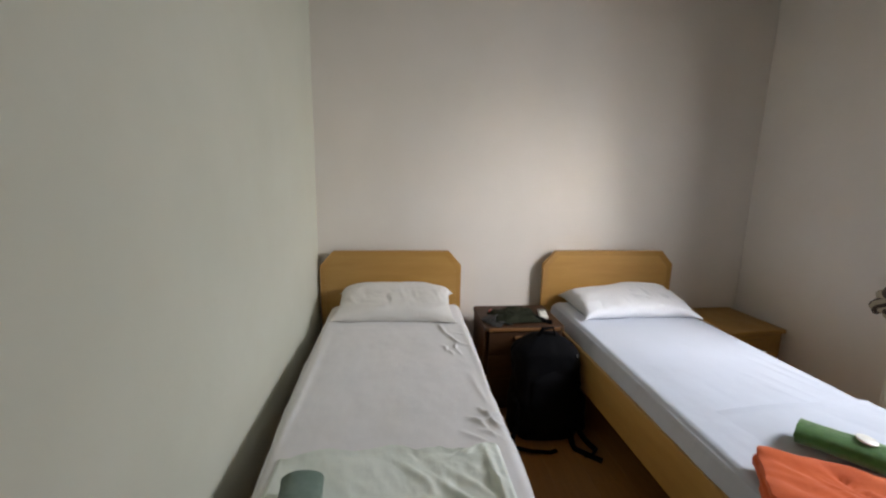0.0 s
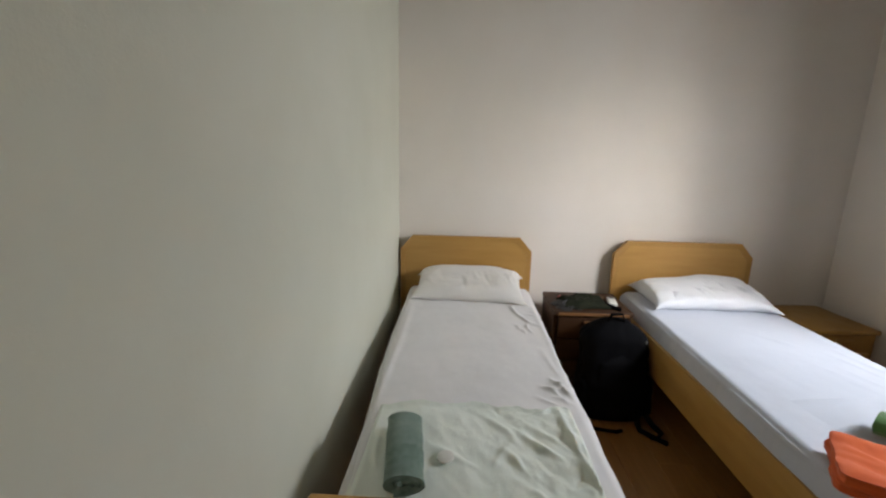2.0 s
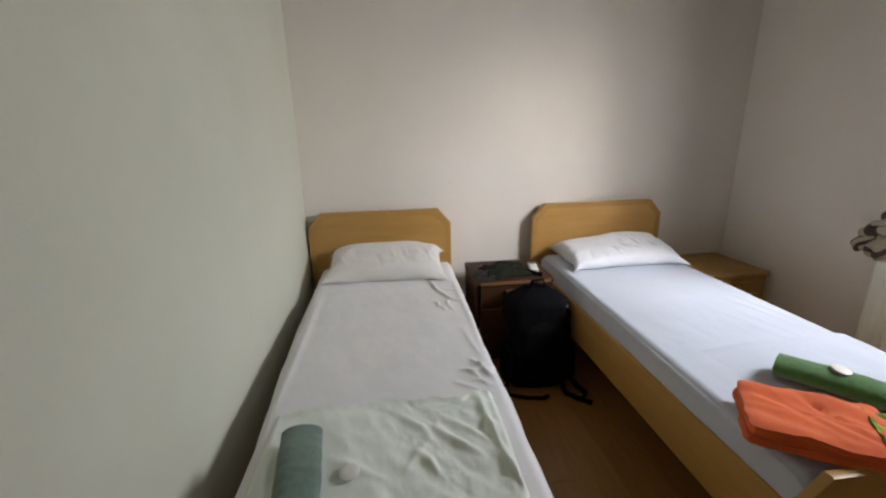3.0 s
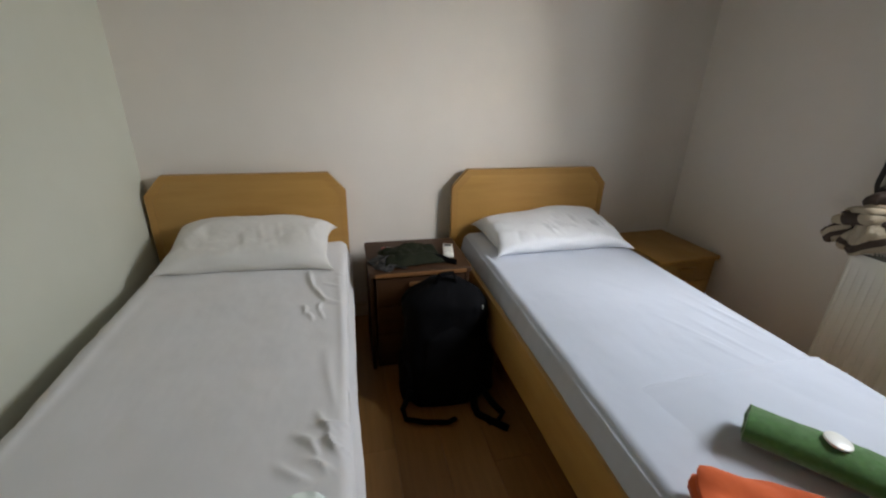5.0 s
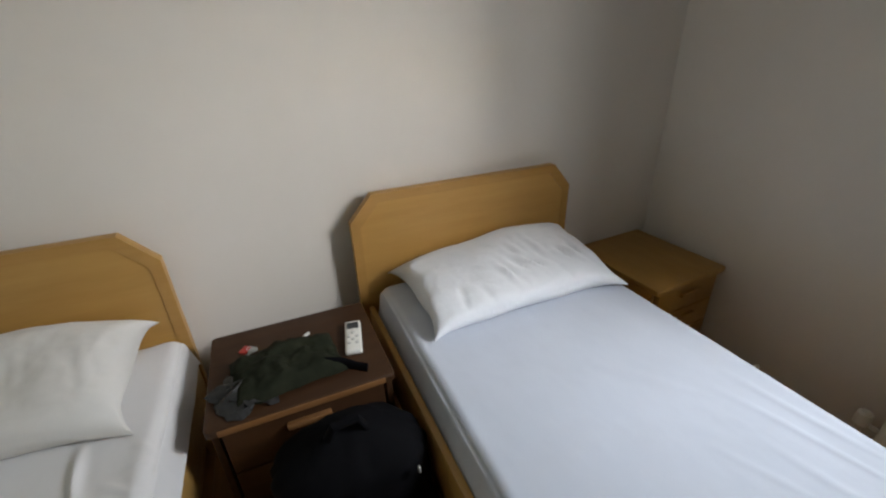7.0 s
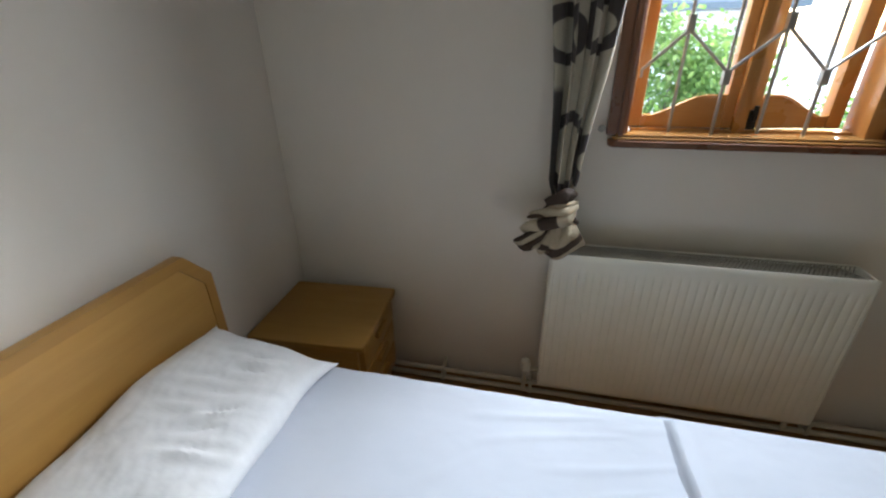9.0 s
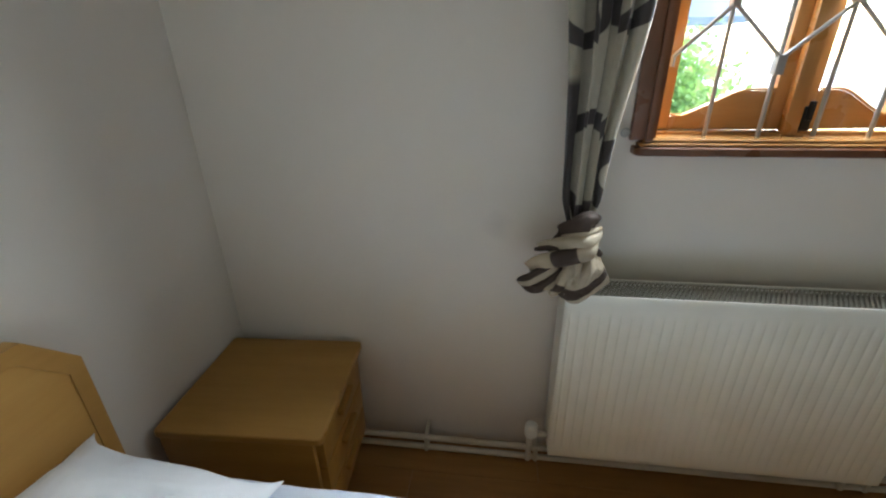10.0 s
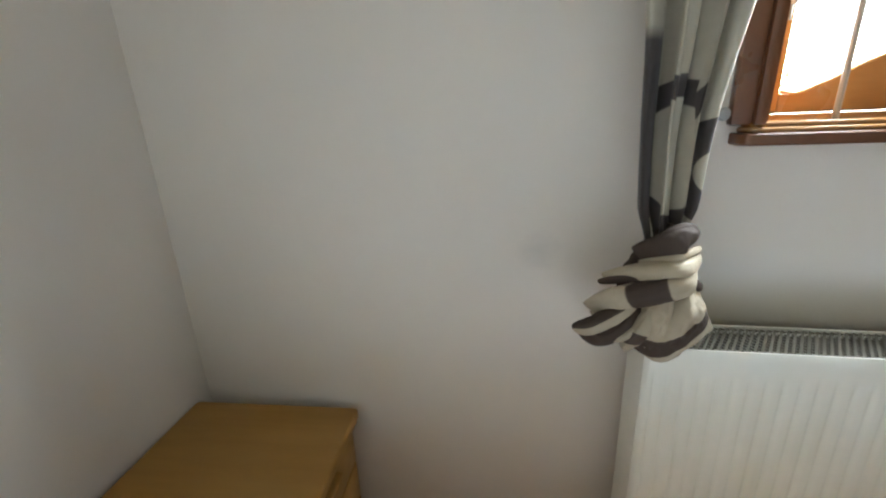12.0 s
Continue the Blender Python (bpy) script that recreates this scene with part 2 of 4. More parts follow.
for cx_, cy_, rx_, ry_, wide_ in ((0.030, 0.476, 0.050, 0.085, 0.20), (0.128, 0.50, 0.046, 0.080, 0.20), (0.075, 0.150, 0.070, 0.125, 0.13), (0.165, 0.13, 0.036, 0.085, 0.30),
                                  (0.012, 0.02, 0.05, 0.08, 0.25), (0.100, 0.70, 0.058, 0.090, 0.18), (0.010, 0.76, 0.050, 0.085, 0.20), (0.140, 0.92, 0.050, 0.090, 0.18),
                                  (0.040, 1.02, 0.058, 0.090, 0.18), (0.110, 1.22, 0.055, 0.090, 0.18), (0.030, 1.34, 0.055, 0.090, 0.18)):
    ring = node(CURTAIN, "ShaderNodeMapping")
    ring.vector_type = "TEXTURE"
    ring.inputs["Location"].default_value, ring.inputs["Scale"].default_value = (cx_ + 0.02, cy_ + 0.02, 0), (rx_, ry_, 1)
    link(CURTAIN, bent.outputs[0], ring.inputs["Vector"])
    span = node(CURTAIN, "ShaderNodeVectorMath")
    span.operation = "LENGTH"
    link(CURTAIN, ring.outputs[0], span.inputs[0])
    stroke = ramp(CURTAIN, span.outputs["Value"], [(0.0, (0, 0, 0)), (0.98 - 2 * wide_, (0, 0, 0)), (1.0 - 2 * wide_, (1, 1, 1)), (0.98, (1, 1, 1)), (1.0, (0, 0, 0))])
    pattern = stroke if pattern is None else mix(CURTAIN, 1.0, pattern, stroke, "LIGHTEN")
across = node(CURTAIN, "ShaderNodeSeparateXYZ")
link(CURTAIN, bent.outputs[0], across.inputs[0])
stripe = ramp(CURTAIN, across.outputs["X"], [(0.0, (1, 1, 1)), (0.040, (1, 1, 1)), (0.042, (0, 0, 0))])
low_ = ramp(CURTAIN, across.outputs["Y"], [(0.34, (1, 1, 1)), (0.36, (0, 0, 0))])
pattern = mix(CURTAIN, 1.0, pattern, mix(CURTAIN, 1.0, stripe, low_, "MULTIPLY"), "LIGHTEN")
cream = mix(CURTAIN, noise_tex(CURTAIN, uv, 60, 3), (0.50, 0.46, 0.37), (0.42, 0.385, 0.305))
darkc = mix(CURTAIN, noise_tex(CURTAIN, uv, 50, 3), (0.056, 0.046, 0.045), (0.038, 0.031, 0.031))
colour(CURTAIN, mix(CURTAIN, pattern, cream, darkc))
bump(CURTAIN, noise_tex(CURTAIN, coords(CURTAIN), 700, 2), 0.25, 0.0006)
CURTAIN.node_tree.nodes["Principled BSDF"].inputs["Sheen Weight"].default_value = 0.2

# the same cloth where the knot shows its broad printed bands
BANDED = material("cream_cloth_with_brown_bands", (0.5, 0.46, 0.37), 0.8)
uv = coords(BANDED, (1, 1, 1), "UV")
sway = node(BANDED, "ShaderNodeMath")
sway.operation, sway.inputs[1].default_value = "MULTIPLY_ADD", 0.08
across = node(BANDED, "ShaderNodeSeparateXYZ")
link(BANDED, uv, across.inputs[0])
link(BANDED, noise_tex(BANDED, uv, 3, 1), sway.inputs[0])
link(BANDED, across.outputs["X"], sway.inputs[2])
print_ = ramp(BANDED, sway.outputs[0], [(0.40, (0, 0, 0)), (0.41, (1, 1, 1)), (0.66, (1, 1, 1)), (0.67, (0, 0, 0))])
v = coords(BANDED)
cream = mix(BANDED, noise_tex(BANDED, v, 60, 3), (0.46, 0.39, 0.285), (0.37, 0.31, 0.22))
colour(BANDED, mix(BANDED, print_, cream, mix(BANDED, noise_tex(BANDED, v, 50, 3), (0.066, 0.043, 0.031), (0.043, 0.028, 0.021))))
bump(BANDED, noise_tex(BANDED, coords(BANDED, (1, 1, 0.5)), 22, 2), 0.25, 0.008)
bump(BANDED, noise_tex(BANDED, v, 700, 2), 0.25, 0.0006)

# printed green and yellow end of the orange cloth
PRINT = material("green_and_yellow_print", (0.25, 0.35, 0.03), 0.85)
pv = node(PRINT, "ShaderNodeTexVoronoi", Scale=28.0)
link(PRINT, coords(PRINT), pv.inputs["Vector"])
colour(PRINT, ramp(PRINT, pv.outputs["Distance"], [(0.0, (0.62, 0.50, 0.06)), (0.35, (0.24, 0.36, 0.04)), (0.7, (0.09, 0.20, 0.02))]))

# floor boards
FLOOR_BED = material("dark_floor_joint", (0.09, 0.042, 0.016), 0.8)
FLOOR = material("orange_brown_laminate", (0.28, 0.12, 0.04), 0.38)
shift = node(FLOOR, "ShaderNodeVectorMath")
shift.operation, shift.inputs[1].default_value = "MULTIPLY_ADD", (1, 1, 1)
pick = node(FLOOR, "ShaderNodeObjectInfo")
link(FLOOR, coords(FLOOR, (14, 1.2, 1)), shift.inputs[0])
spread_ = node(FLOOR, "ShaderNodeMath")
spread_.operation, spread_.inputs[1].default_value = "MULTIPLY", 40.0
link(FLOOR, pick.outputs["Random"], spread_.inputs[0])
link(FLOOR, spread_.outputs[0], shift.inputs[2])
grain = noise_tex(FLOOR, shift.outputs[0], 3, 6)
tone_ = ramp(FLOOR, pick.outputs["Random"], [(0.0, (0.335, 0.166, 0.047)), (0.5, (0.32, 0.156, 0.043)), (1.0, (0.35, 0.176, 0.051))])
colour(FLOOR, mix(FLOOR, 0.42, tone_, ramp(FLOOR, grain, [(0.3, (0.45, 0.45, 0.45)), (0.7, (1, 1, 1))]), "MULTIPLY"))
roughness(FLOOR, ramp(FLOOR, noise_tex(FLOOR, coords(FLOOR), 4, 4), [(0.3, (0.32,) * 3), (0.7, (0.5,) * 3)]))

# window glass: clear, with a weak reflection
GLASS = bpy.data.materials.new("window_glass")
GLASS.use_nodes = True
gt = GLASS.node_tree
gt.nodes.remove(gt.nodes["Principled BSDF"])
clear, gloss, mixer = gt.nodes.new("ShaderNodeBsdfTransparent"), gt.nodes.new("ShaderNodeBsdfGlossy"), gt.nodes.new("ShaderNodeMixShader")
facing, power, weight = gt.nodes.new("ShaderNodeLayerWeight"), gt.nodes.new("ShaderNodeMath"), gt.nodes.new("ShaderNodeMath")
facing.inputs["Blend"].default_value = 0.5
power.operation, power.inputs[1].default_value = "POWER", 4.0
weight.operation, weight.inputs[1].default_value, weight.inputs[2].default_value = "MULTIPLY_ADD", 0.5, 0.03
gloss.inputs["Roughness"].default_value = 0.02
gt.links.new(facing.outputs["Facing"], power.inputs[0])
gt.links.new(power.outputs[0], weight.inputs[0])
gt.links.new(weight.outputs[0], mixer.inputs[0])
gt.links.new(clear.outputs[0], mixer.inputs[1])
gt.links.new(gloss.outputs[0], mixer.inputs[2])
gt.links.new(mixer.outputs[0], gt.nodes["Material Output"].inputs["Surface"])

# outdoors
YARD = material("pale_concrete", (0.5, 0.49, 0.45), 0.9)
colour(YARD, mix(YARD, noise_tex(YARD, coords(YARD), 3, 6), (0.56, 0.55, 0.51), (0.44, 0.43, 0.39)))
LEAF = material("leaves", (0.08, 0.17, 0.03), 0.6)
isl = node(LEAF, "ShaderNodeNewGeometry")
colour(LEAF, ramp(LEAF, isl.outputs["Random Per Island"], [(0, (0.12, 0.22, 0.05)), (0.6, (0.19, 0.32, 0.08)), (1, (0.28, 0.40, 0.13))]))
leaf_through = node(LEAF, "ShaderNodeBsdfTranslucent")
leaf_mix = node(LEAF, "ShaderNodeMixShader", Fac=0.45)
leaf_out = LEAF.node_tree.nodes["Material Output"]
link(LEAF, LEAF.node_tree.nodes["Principled BSDF"].inputs["Base Color"].links[0].from_socket, leaf_through.inputs["Color"])
link(LEAF, LEAF.node_tree.nodes["Principled BSDF"].outputs[0], leaf_mix.inputs[1])
link(LEAF, leaf_through.outputs[0], leaf_mix.inputs[2])
link(LEAF, leaf_mix.outputs[0], leaf_out.inputs["Surface"])
BARK = material("bark", (0.10, 0.075, 0.05), 0.9)
bump(BARK, noise_tex(BARK, coords(BARK, (1, 1, 0.3)), 20, 4), 0.8, 0.02)
RENDERED = plaster("white_facade_render", (0.84, 0.83, 0.81), (0.78, 0.77, 0.75))
SLATE = material("slate_blue_roof", (0.16, 0.19, 0.22), 0.6)
colour(SLATE, mix(SLATE, noise_tex(SLATE, coords(SLATE), 6, 4), (0.18, 0.21, 0.24), (0.11, 0.13, 0.16)))
FAR_PANE = material("far_window_pane", (0.10, 0.14, 0.17), 0.1)


# ---- building helpers ----
def part(name, bm, mat, parent=None, label="", smooth=True):
    me = bpy.data.meshes.new(name)
    bmesh.ops.recalc_face_normals(bm, faces=bm.faces)
    bm.to_mesh(me)
    bm.free()
    if smooth:
        me.polygons.foreach_set("use_smooth", [True] * len(me.polygons))
        me.set_sharp_from_angle(angle=radians(38))
    me.materials.append(mat)
    ob = new(name, me)
    ob.parent = parent
    if label:
        ob["label"] = label
    return ob


def thing(name, at, label, category, group="", kind="", turn=0):
    ob = new(name)
    ob.empty_display_size = 0.05
    ob.matrix_world = pose(*at, 0, 0, turn)
    return tagged(ob, label, category, group, kind)


def box(bm, lo, hi, bevel=0.0, segments=2):
    r = bmesh.ops.create_cube(bm, size=1)
    vs = r["verts"]
    for p in vs:
        p.co = Vector([l + (h - l) * (c + 0.5) for l, h, c in zip(lo, hi, p.co)])
    if bevel:
        es = {e for p in vs for e in p.link_edges}
        bmesh.ops.bevel(bm, geom=list(es), offset=bevel, segments=segments, affect="EDGES", profile=0.6)
    return bm


def boxed(lo, hi, bevel=0.0, segments=2):
    return box(bmesh.new(), lo, hi, bevel, segments)


def prism(outline, lo, hi, axis=1, bevel=0.0, segments=2, bm=None):
    """A flat outline (a, b) pushed along an axis from lo to hi."""
    bm = bm or bmesh.new()
    def place(a, b, c):
        return {0: (c, a, b), 1: (a, c, b), 2: (a, b, c)}[axis]
    one = [bm.verts.new(place(a, b, lo)) for a, b in outline]
    two = [bm.verts.new(place(a, b, hi)) for a, b in outline]
    n = len(outline)
    fs = [bm.faces.new(one), bm.faces.new(two[::-1])]
    fs += [bm.faces.new((one[i], two[i], two[(i + 1) % n], one[(i + 1) % n])) for i in range(n)]
    if bevel:
        es = {e for f in fs[:2] for e in f.edges}
        bmesh.ops.bevel(bm, geom=list(es), offset=bevel, segments=segments, affect="EDGES", profile=0.6)
    return bm


def sheet_of(nu, nv, f, thickness=0.0, closed_u=False, uv_scale=None):
    """A surface f(u, v) for u, v in 0..1; with a thickness it becomes a closed shell. uv_scale gives it a map."""
    bm = bmesh.new()
    cu = nu if closed_u else nu + 1
    pts = [[Vector(f(i / nu, j / nv)) for j in range(nv + 1)] for i in range(cu)]
    vs = [[bm.verts.new(p) for p in row] for row in pts]
    layer = bm.loops.layers.uv.new("UVMap") if uv_scale else None
    def face(quad, par):
        fc = bm.faces.new(quad)
        if layer:
            for lp, (a, b) in zip(fc.loops, par):
                lp[layer].uv = uv_scale(a, b) if callable(uv_scale) else (a * uv_scale[0], b * uv_scale[1])
    for i in range(nu):
        for j in range(nv):
            k = (i + 1) % cu
            face((vs[i][j], vs[k][j], vs[k][j + 1], vs[i][j + 1]), ((i / nu, j / nv), ((i + 1) / nu, j / nv), ((i + 1) / nu, (j + 1) / nv), (i / nu, (j + 1) / nv)))
    if thickness:
        bm.normal_update()
        under = [[bm.verts.new(p.co - p.normal * thickness) for p in row] for row in vs]
        for i in range(nu):
            for j in range(nv):
                k = (i + 1) % cu
                face((under[i][j], under[i][j + 1], under[k][j + 1], under[k][j]), ((i / nu, j / nv), (i / nu, (j + 1) / nv), ((i + 1) / nu, (j + 1) / nv), ((i + 1) / nu, j / nv)))
        rims = [[(vs[i][j], under[i][j]) for i in range(cu)] + ([(vs[0][j], under[0][j])] if closed_u else []) for j in (0, nv)]
        if not closed_u:
            rims += [[(vs[i][j], under[i][j]) for j in range(nv + 1)] for i in (0, nu)]
        for rim in rims:
            for (a, b), (c, d) in zip(rim, rim[1:]):
                bm.faces.new((a, c, d, b))
    return bm


def tube(points, radius, sides=10, flat=1.0, bm=None, closed=False, uv_scale=None):
    """A round (or flattened) bar along a line of points; radius is a number or a function of 0..1."""
    bm = bm or bmesh.new()
    pts = [Vector(p) for p in points]
    n = len(pts)
    rings, up = [], Vector((0.13, 0.21, 0.97))
    layer = bm.loops.layers.uv.verify() if uv_scale else None
    for i, p in enumerate(pts):
        a = pts[(i - 1) % n] if closed or i else p
        b = pts[(i + 1) % n] if closed or i < n - 1 else p
        d = (b - a).normalized()
        side = d.cross(up)
        if side.length < 1e-3:
            side = d.cross(Vector((1, 0, 0)))
        side.normalize()
        top = side.cross(d)
        up = top
        r = radius(i / max(1, n - 1)) if callable(radius) else radius
        rings.append([bm.verts.new(p + side * r * flat * math.cos(t) + top * r * math.sin(t)) for t in (2 * math.pi * k / sides for k in range(sides))])
    span = n if closed else n - 1
    for i in range(span):
        a, b = rings[i], rings[(i + 1) % n]
        for k in range(sides):
            q = (k + 1) % sides
            fc = bm.faces.new((a[k], a[q], b[q], b[k]))
            if layer:
                for lp, (s, t) in zip(fc.loops, ((i, k), (i, k + 1), (i + 1, k + 1), (i + 1, k))):
                    lp[layer].uv = (t / sides * uv_scale[0], s / span * uv_scale[1])
    if not closed:
        bm.faces.new(rings[0][::-1])
        bm.faces.new(rings[-1])
    return bm


def lathe(profile, sides=24, axis=2, at=(0, 0, 0)):
    """A turned shape from (radius, height) rows."""
    bm = bmesh.new()
    rings = []
    for r, h in profile:
        ring = []
        for k in range(sides):
            t = 2 * math.pi * k / sides
            p = [r * math.cos(t), r * math.sin(t), h]
            p = p[-axis - 1 + 3:] + p[:-axis - 1 + 3] if axis != 2 else p
            ring.append(bm.verts.new(Vector(p) + Vector(at)))
        rings.append(ring)
    for a, b in zip(rings, rings[1:]):
        for k in range(sides):
            q = (k + 1) % sides
            bm.faces.new((a[k], a[q], b[q], b[k]))
    bm.faces.new(rings[0][::-1])
    bm.faces.new(rings[-1])
    return bm


def soft(a, b, t):
    t = max(0.0, min(1.0, (t - a) / (b - a)))
    return t * t * (3 - 2 * t)


def fbm(x, y, z=0.0):
    return noise.fractal(Vector((x, y, z)), 0.9, 2.1, 4)


# ---- the room ----
W, H, BACK, HEAD = 3.18, 2.72, -3.75, 0.028
WIN_Y0, WIN_Y1, WIN_Z0, WIN_Z1 = -2.13, -1.325, 1.195, 2.36
OUT = W + 0.17


def structure(name, bm, mat, label, smooth=False):
    return tagged(part(name, bm, mat, None, label, smooth), label, name.split("_")[0], "", "structure")


floor = structure("floor", boxed((-0.2, BACK - 0.2, -0.12), (OUT, HEAD + 0.2, -0.0075)), FLOOR_BED, "orange-brown wood laminate floor")
structure("ceiling", boxed((-0.2, BACK - 0.2, H), (OUT, HEAD + 0.2, H + 0.12)), CEIL_DARKENED, "plain painted ceiling, darkened to dim the upper walls")
structure("wall_west", boxed((-0.2, BACK - 0.2, 0.0), (0.0, HEAD + 0.2, H)), WALL_SHADED, "off-white painted plaster wall beside the bed")
structure("wall_north", boxed((0.0, HEAD, 0.0), (W, HEAD + 0.2, H)), WALL, "off-white painted plaster wall behind the headboards")
structure("wall_south", boxed((0.0, BACK - 0.2, 0.0), (W, BACK, H)), WALL, "plain off-white painted plaster wall")
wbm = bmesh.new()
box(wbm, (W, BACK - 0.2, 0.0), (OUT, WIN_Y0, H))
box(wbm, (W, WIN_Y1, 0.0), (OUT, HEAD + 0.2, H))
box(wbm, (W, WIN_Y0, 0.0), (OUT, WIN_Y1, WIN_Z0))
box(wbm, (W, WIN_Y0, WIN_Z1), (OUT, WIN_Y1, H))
structure("wall_east", wbm, WALL_LIT_STAINED, "off-white painted plaster wall with the window")

# window: casing, fixed frame, sill, two sashes, iron grille
win = thing("window_1", (W, -1.73, WIN_Z0), "varnished wooden casement window with an iron grille, one sash ajar", "window", "", "structure")
wi = win.matrix_world.inverted()


def in_window(name, bm, mat, parent=None, label=""):
    bm.transform(wi)
    return part(name, bm, mat, parent or win, label)


for a, b in ((-1.362, -1.296), (-2.170, -2.118)):
    cb = boxed((W - 0.022, a, WIN_Z0 + 0.005), (W + 0.003, b, WIN_Z1 + 0.05), 0.006)
    box(cb, (W - 0.034, a + 0.008 if a > -2 else b - 0.03, WIN_Z0 + 0.005), (W - 0.018, a + 0.03 if a > -2 else b - 0.008, WIN_Z1 + 0.05), 0.006)
    in_window("casing", cb, CASING, label="dark-stained wooden casing")
in_window("casing", boxed((W - 0.022, -2.172, WIN_Z1 + 0.05), (W + 0.003, -1.283, WIN_Z1 + 0.12), 0.006), CASING)
for a, b in ((-1.370, -1.327), (-2.128, -2.07)):
    in_window("frame_jamb", boxed((W - 0.004, a, WIN_Z0 + 0.002), (W + 0.115, b, WIN_Z1 - 0.002), 0.006), PINE_UP)
in_window("frame_head", boxed((W - 0.004, -2.07, WIN_Z1 - 0.06), (W + 0.115, -1.385, WIN_Z1 - 0.002), 0.006), PINE)
in_window("frame_foot", boxed((W + 0.05, -2.07, WIN_Z0 + 0.002), (W + 0.115, -1.385, WIN_Z0 + 0.02), 0.004), PINE)
# the sill: a stepped board with rounded corners
sill, sill_foot = bmesh.new(), bmesh.new()
for x0, z0, z1, r, ys in ((W - 0.050, 1.163, 1.186, 0.025, 0.0), (W - 0.040, 1.186, 1.196, 0.02, 0.012), (W - 0.030, 1.196, 1.206, 0.015, 0.022)):
    ya, yb = -2.165 + ys, -1.306 - ys
    line = [(W + 0.045, ya), (W + 0.045, yb)]
    line += [(x0 + r - r * math.sin(t), yb - r + r * math.cos(t)) for t in (0, 0.5, 1.05, 1.57)]
    line += [(x0 + r - r * math.cos(t), ya + r - r * math.sin(t)) for t in (0, 0.5, 1.05, 1.57)]
    prism(line, z0, z1, 2, 0.003, 1, sill if z0 > 1.17 else sill_foot)
in_window("window_sill", sill, SILL, label="stepped varnished sill with rounded corners")
in_window("sill_moulding", sill_foot, CASING, label="dark-stained moulding below the sill")


def sash(y0, y1, hinge, turn, mirrored):
    """A sash with a bottom rail that rises in a wave towards the middle of the window."""
    st, zb, zt = 0.048, WIN_Z0 + 0.022, WIN_Z1 - 0.062
    holder = new("sash")
    holder.parent = win
    holder.matrix_world = pose(W + 0.09, hinge, 0, 0, 0, turn)
    m = holder.matrix_world.inverted()
    bits = [("stile", boxed((W + 0.07, y0, zb), (W + 0.112, y0 + st, zt), 0.006), PINE_UP),
            ("stile", boxed((W + 0.07, y1 - st, zb), (W + 0.112, y1, zt), 0.006), PINE_UP),
            ("top_rail", boxed((W + 0.072, y0 + st, zt - 0.07), (W + 0.11, y1 - st, zt), 0.006), PINE)]
    a, b = y0 + st, y1 - st
    top = []
    for k in range(25):
        s = k / 24
        u = s if mirrored else 1 - s            # 0 at the jamb side, 1 at the middle
        top.append((a + (b - a) * s, zb + 0.042 + 0.062 * soft(0.12, 0.78, u) - 0.008 * math.exp(-((u - 0.1) / 0.1) ** 2)))
    bits.append(("bottom_rail", prism([(a, zb), (b, zb)] + top[::-1], W + 0.072, W + 0.11, 0, 0.005, 2), PINE))
    bits.append(("bead", tube([(W + 0.069, y, z + 0.004) for y, z in top], 0.004, 6), PINE))
    pane_line = [(a - 0.01, zb + 0.03), (b + 0.01, zb + 0.03), (b + 0.01, zt - 0.06), (a - 0.01, zt - 0.06)]
    for n, bm, mat in bits:
        bm.transform(Matrix.Translation((-W - 0.09, -hinge, 0)))
        part(n, bm, mat, holder)
    pb = prism(pane_line, W + 0.089, W + 0.093, 0)
    pb.transform(Matrix.Translation((-W - 0.09, -hinge, 0)))
    pane = part("pane", pb, GLASS, holder, smooth=False)
    pane.visible_shadow = False
    return holder


sash(-1.728, -1.372, -1.372, 0, False)
sash(-2.058, -1.742, -1.742, 6.5, True)
in_window("mullion", boxed((W + 0.045, -1.752, WIN_Z0 + 0.01), (W + 0.071, -1.712, WIN_Z1 - 0.06), 0.006), PINE_UP)
latch = boxed((W + 0.052, -1.782, WIN_Z0 + 0.022), (W + 0.07, -1.758, WIN_Z0 + 0.085), 0.004)
box(latch, (W + 0.04, -1.775, WIN_Z0 + 0.05), (W + 0.056, -1.764, WIN_Z0 + 0.10), 0.003)
in_window("latch", latch, BLACK_IRON, label="black iron latch")
# grille: upright bars and a zigzag bar joined by collars
GX = W + 0.035
bar_ys = (-1.508, -1.646, -1.785, -1.922)
for y in bar_ys:
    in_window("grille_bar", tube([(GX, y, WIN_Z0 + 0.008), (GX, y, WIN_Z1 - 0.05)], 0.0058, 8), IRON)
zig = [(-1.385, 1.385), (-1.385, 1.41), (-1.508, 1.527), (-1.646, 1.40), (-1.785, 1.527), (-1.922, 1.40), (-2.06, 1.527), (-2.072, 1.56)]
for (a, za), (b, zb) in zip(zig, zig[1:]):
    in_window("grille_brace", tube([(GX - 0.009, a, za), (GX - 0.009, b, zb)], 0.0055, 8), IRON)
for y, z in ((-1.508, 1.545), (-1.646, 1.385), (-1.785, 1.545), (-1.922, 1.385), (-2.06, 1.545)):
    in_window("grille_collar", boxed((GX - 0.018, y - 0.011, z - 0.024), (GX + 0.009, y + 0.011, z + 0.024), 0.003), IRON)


# ---- beds ----
def headboard_outline(x0, x1, z0, z1, cut):
    return [(x0, z0), (x1, z0), (x1, z1 - cut), (x1 - cut * 0.88, z1), (x0 + cut * 0.88, z1), (x0, z1 - cut)]


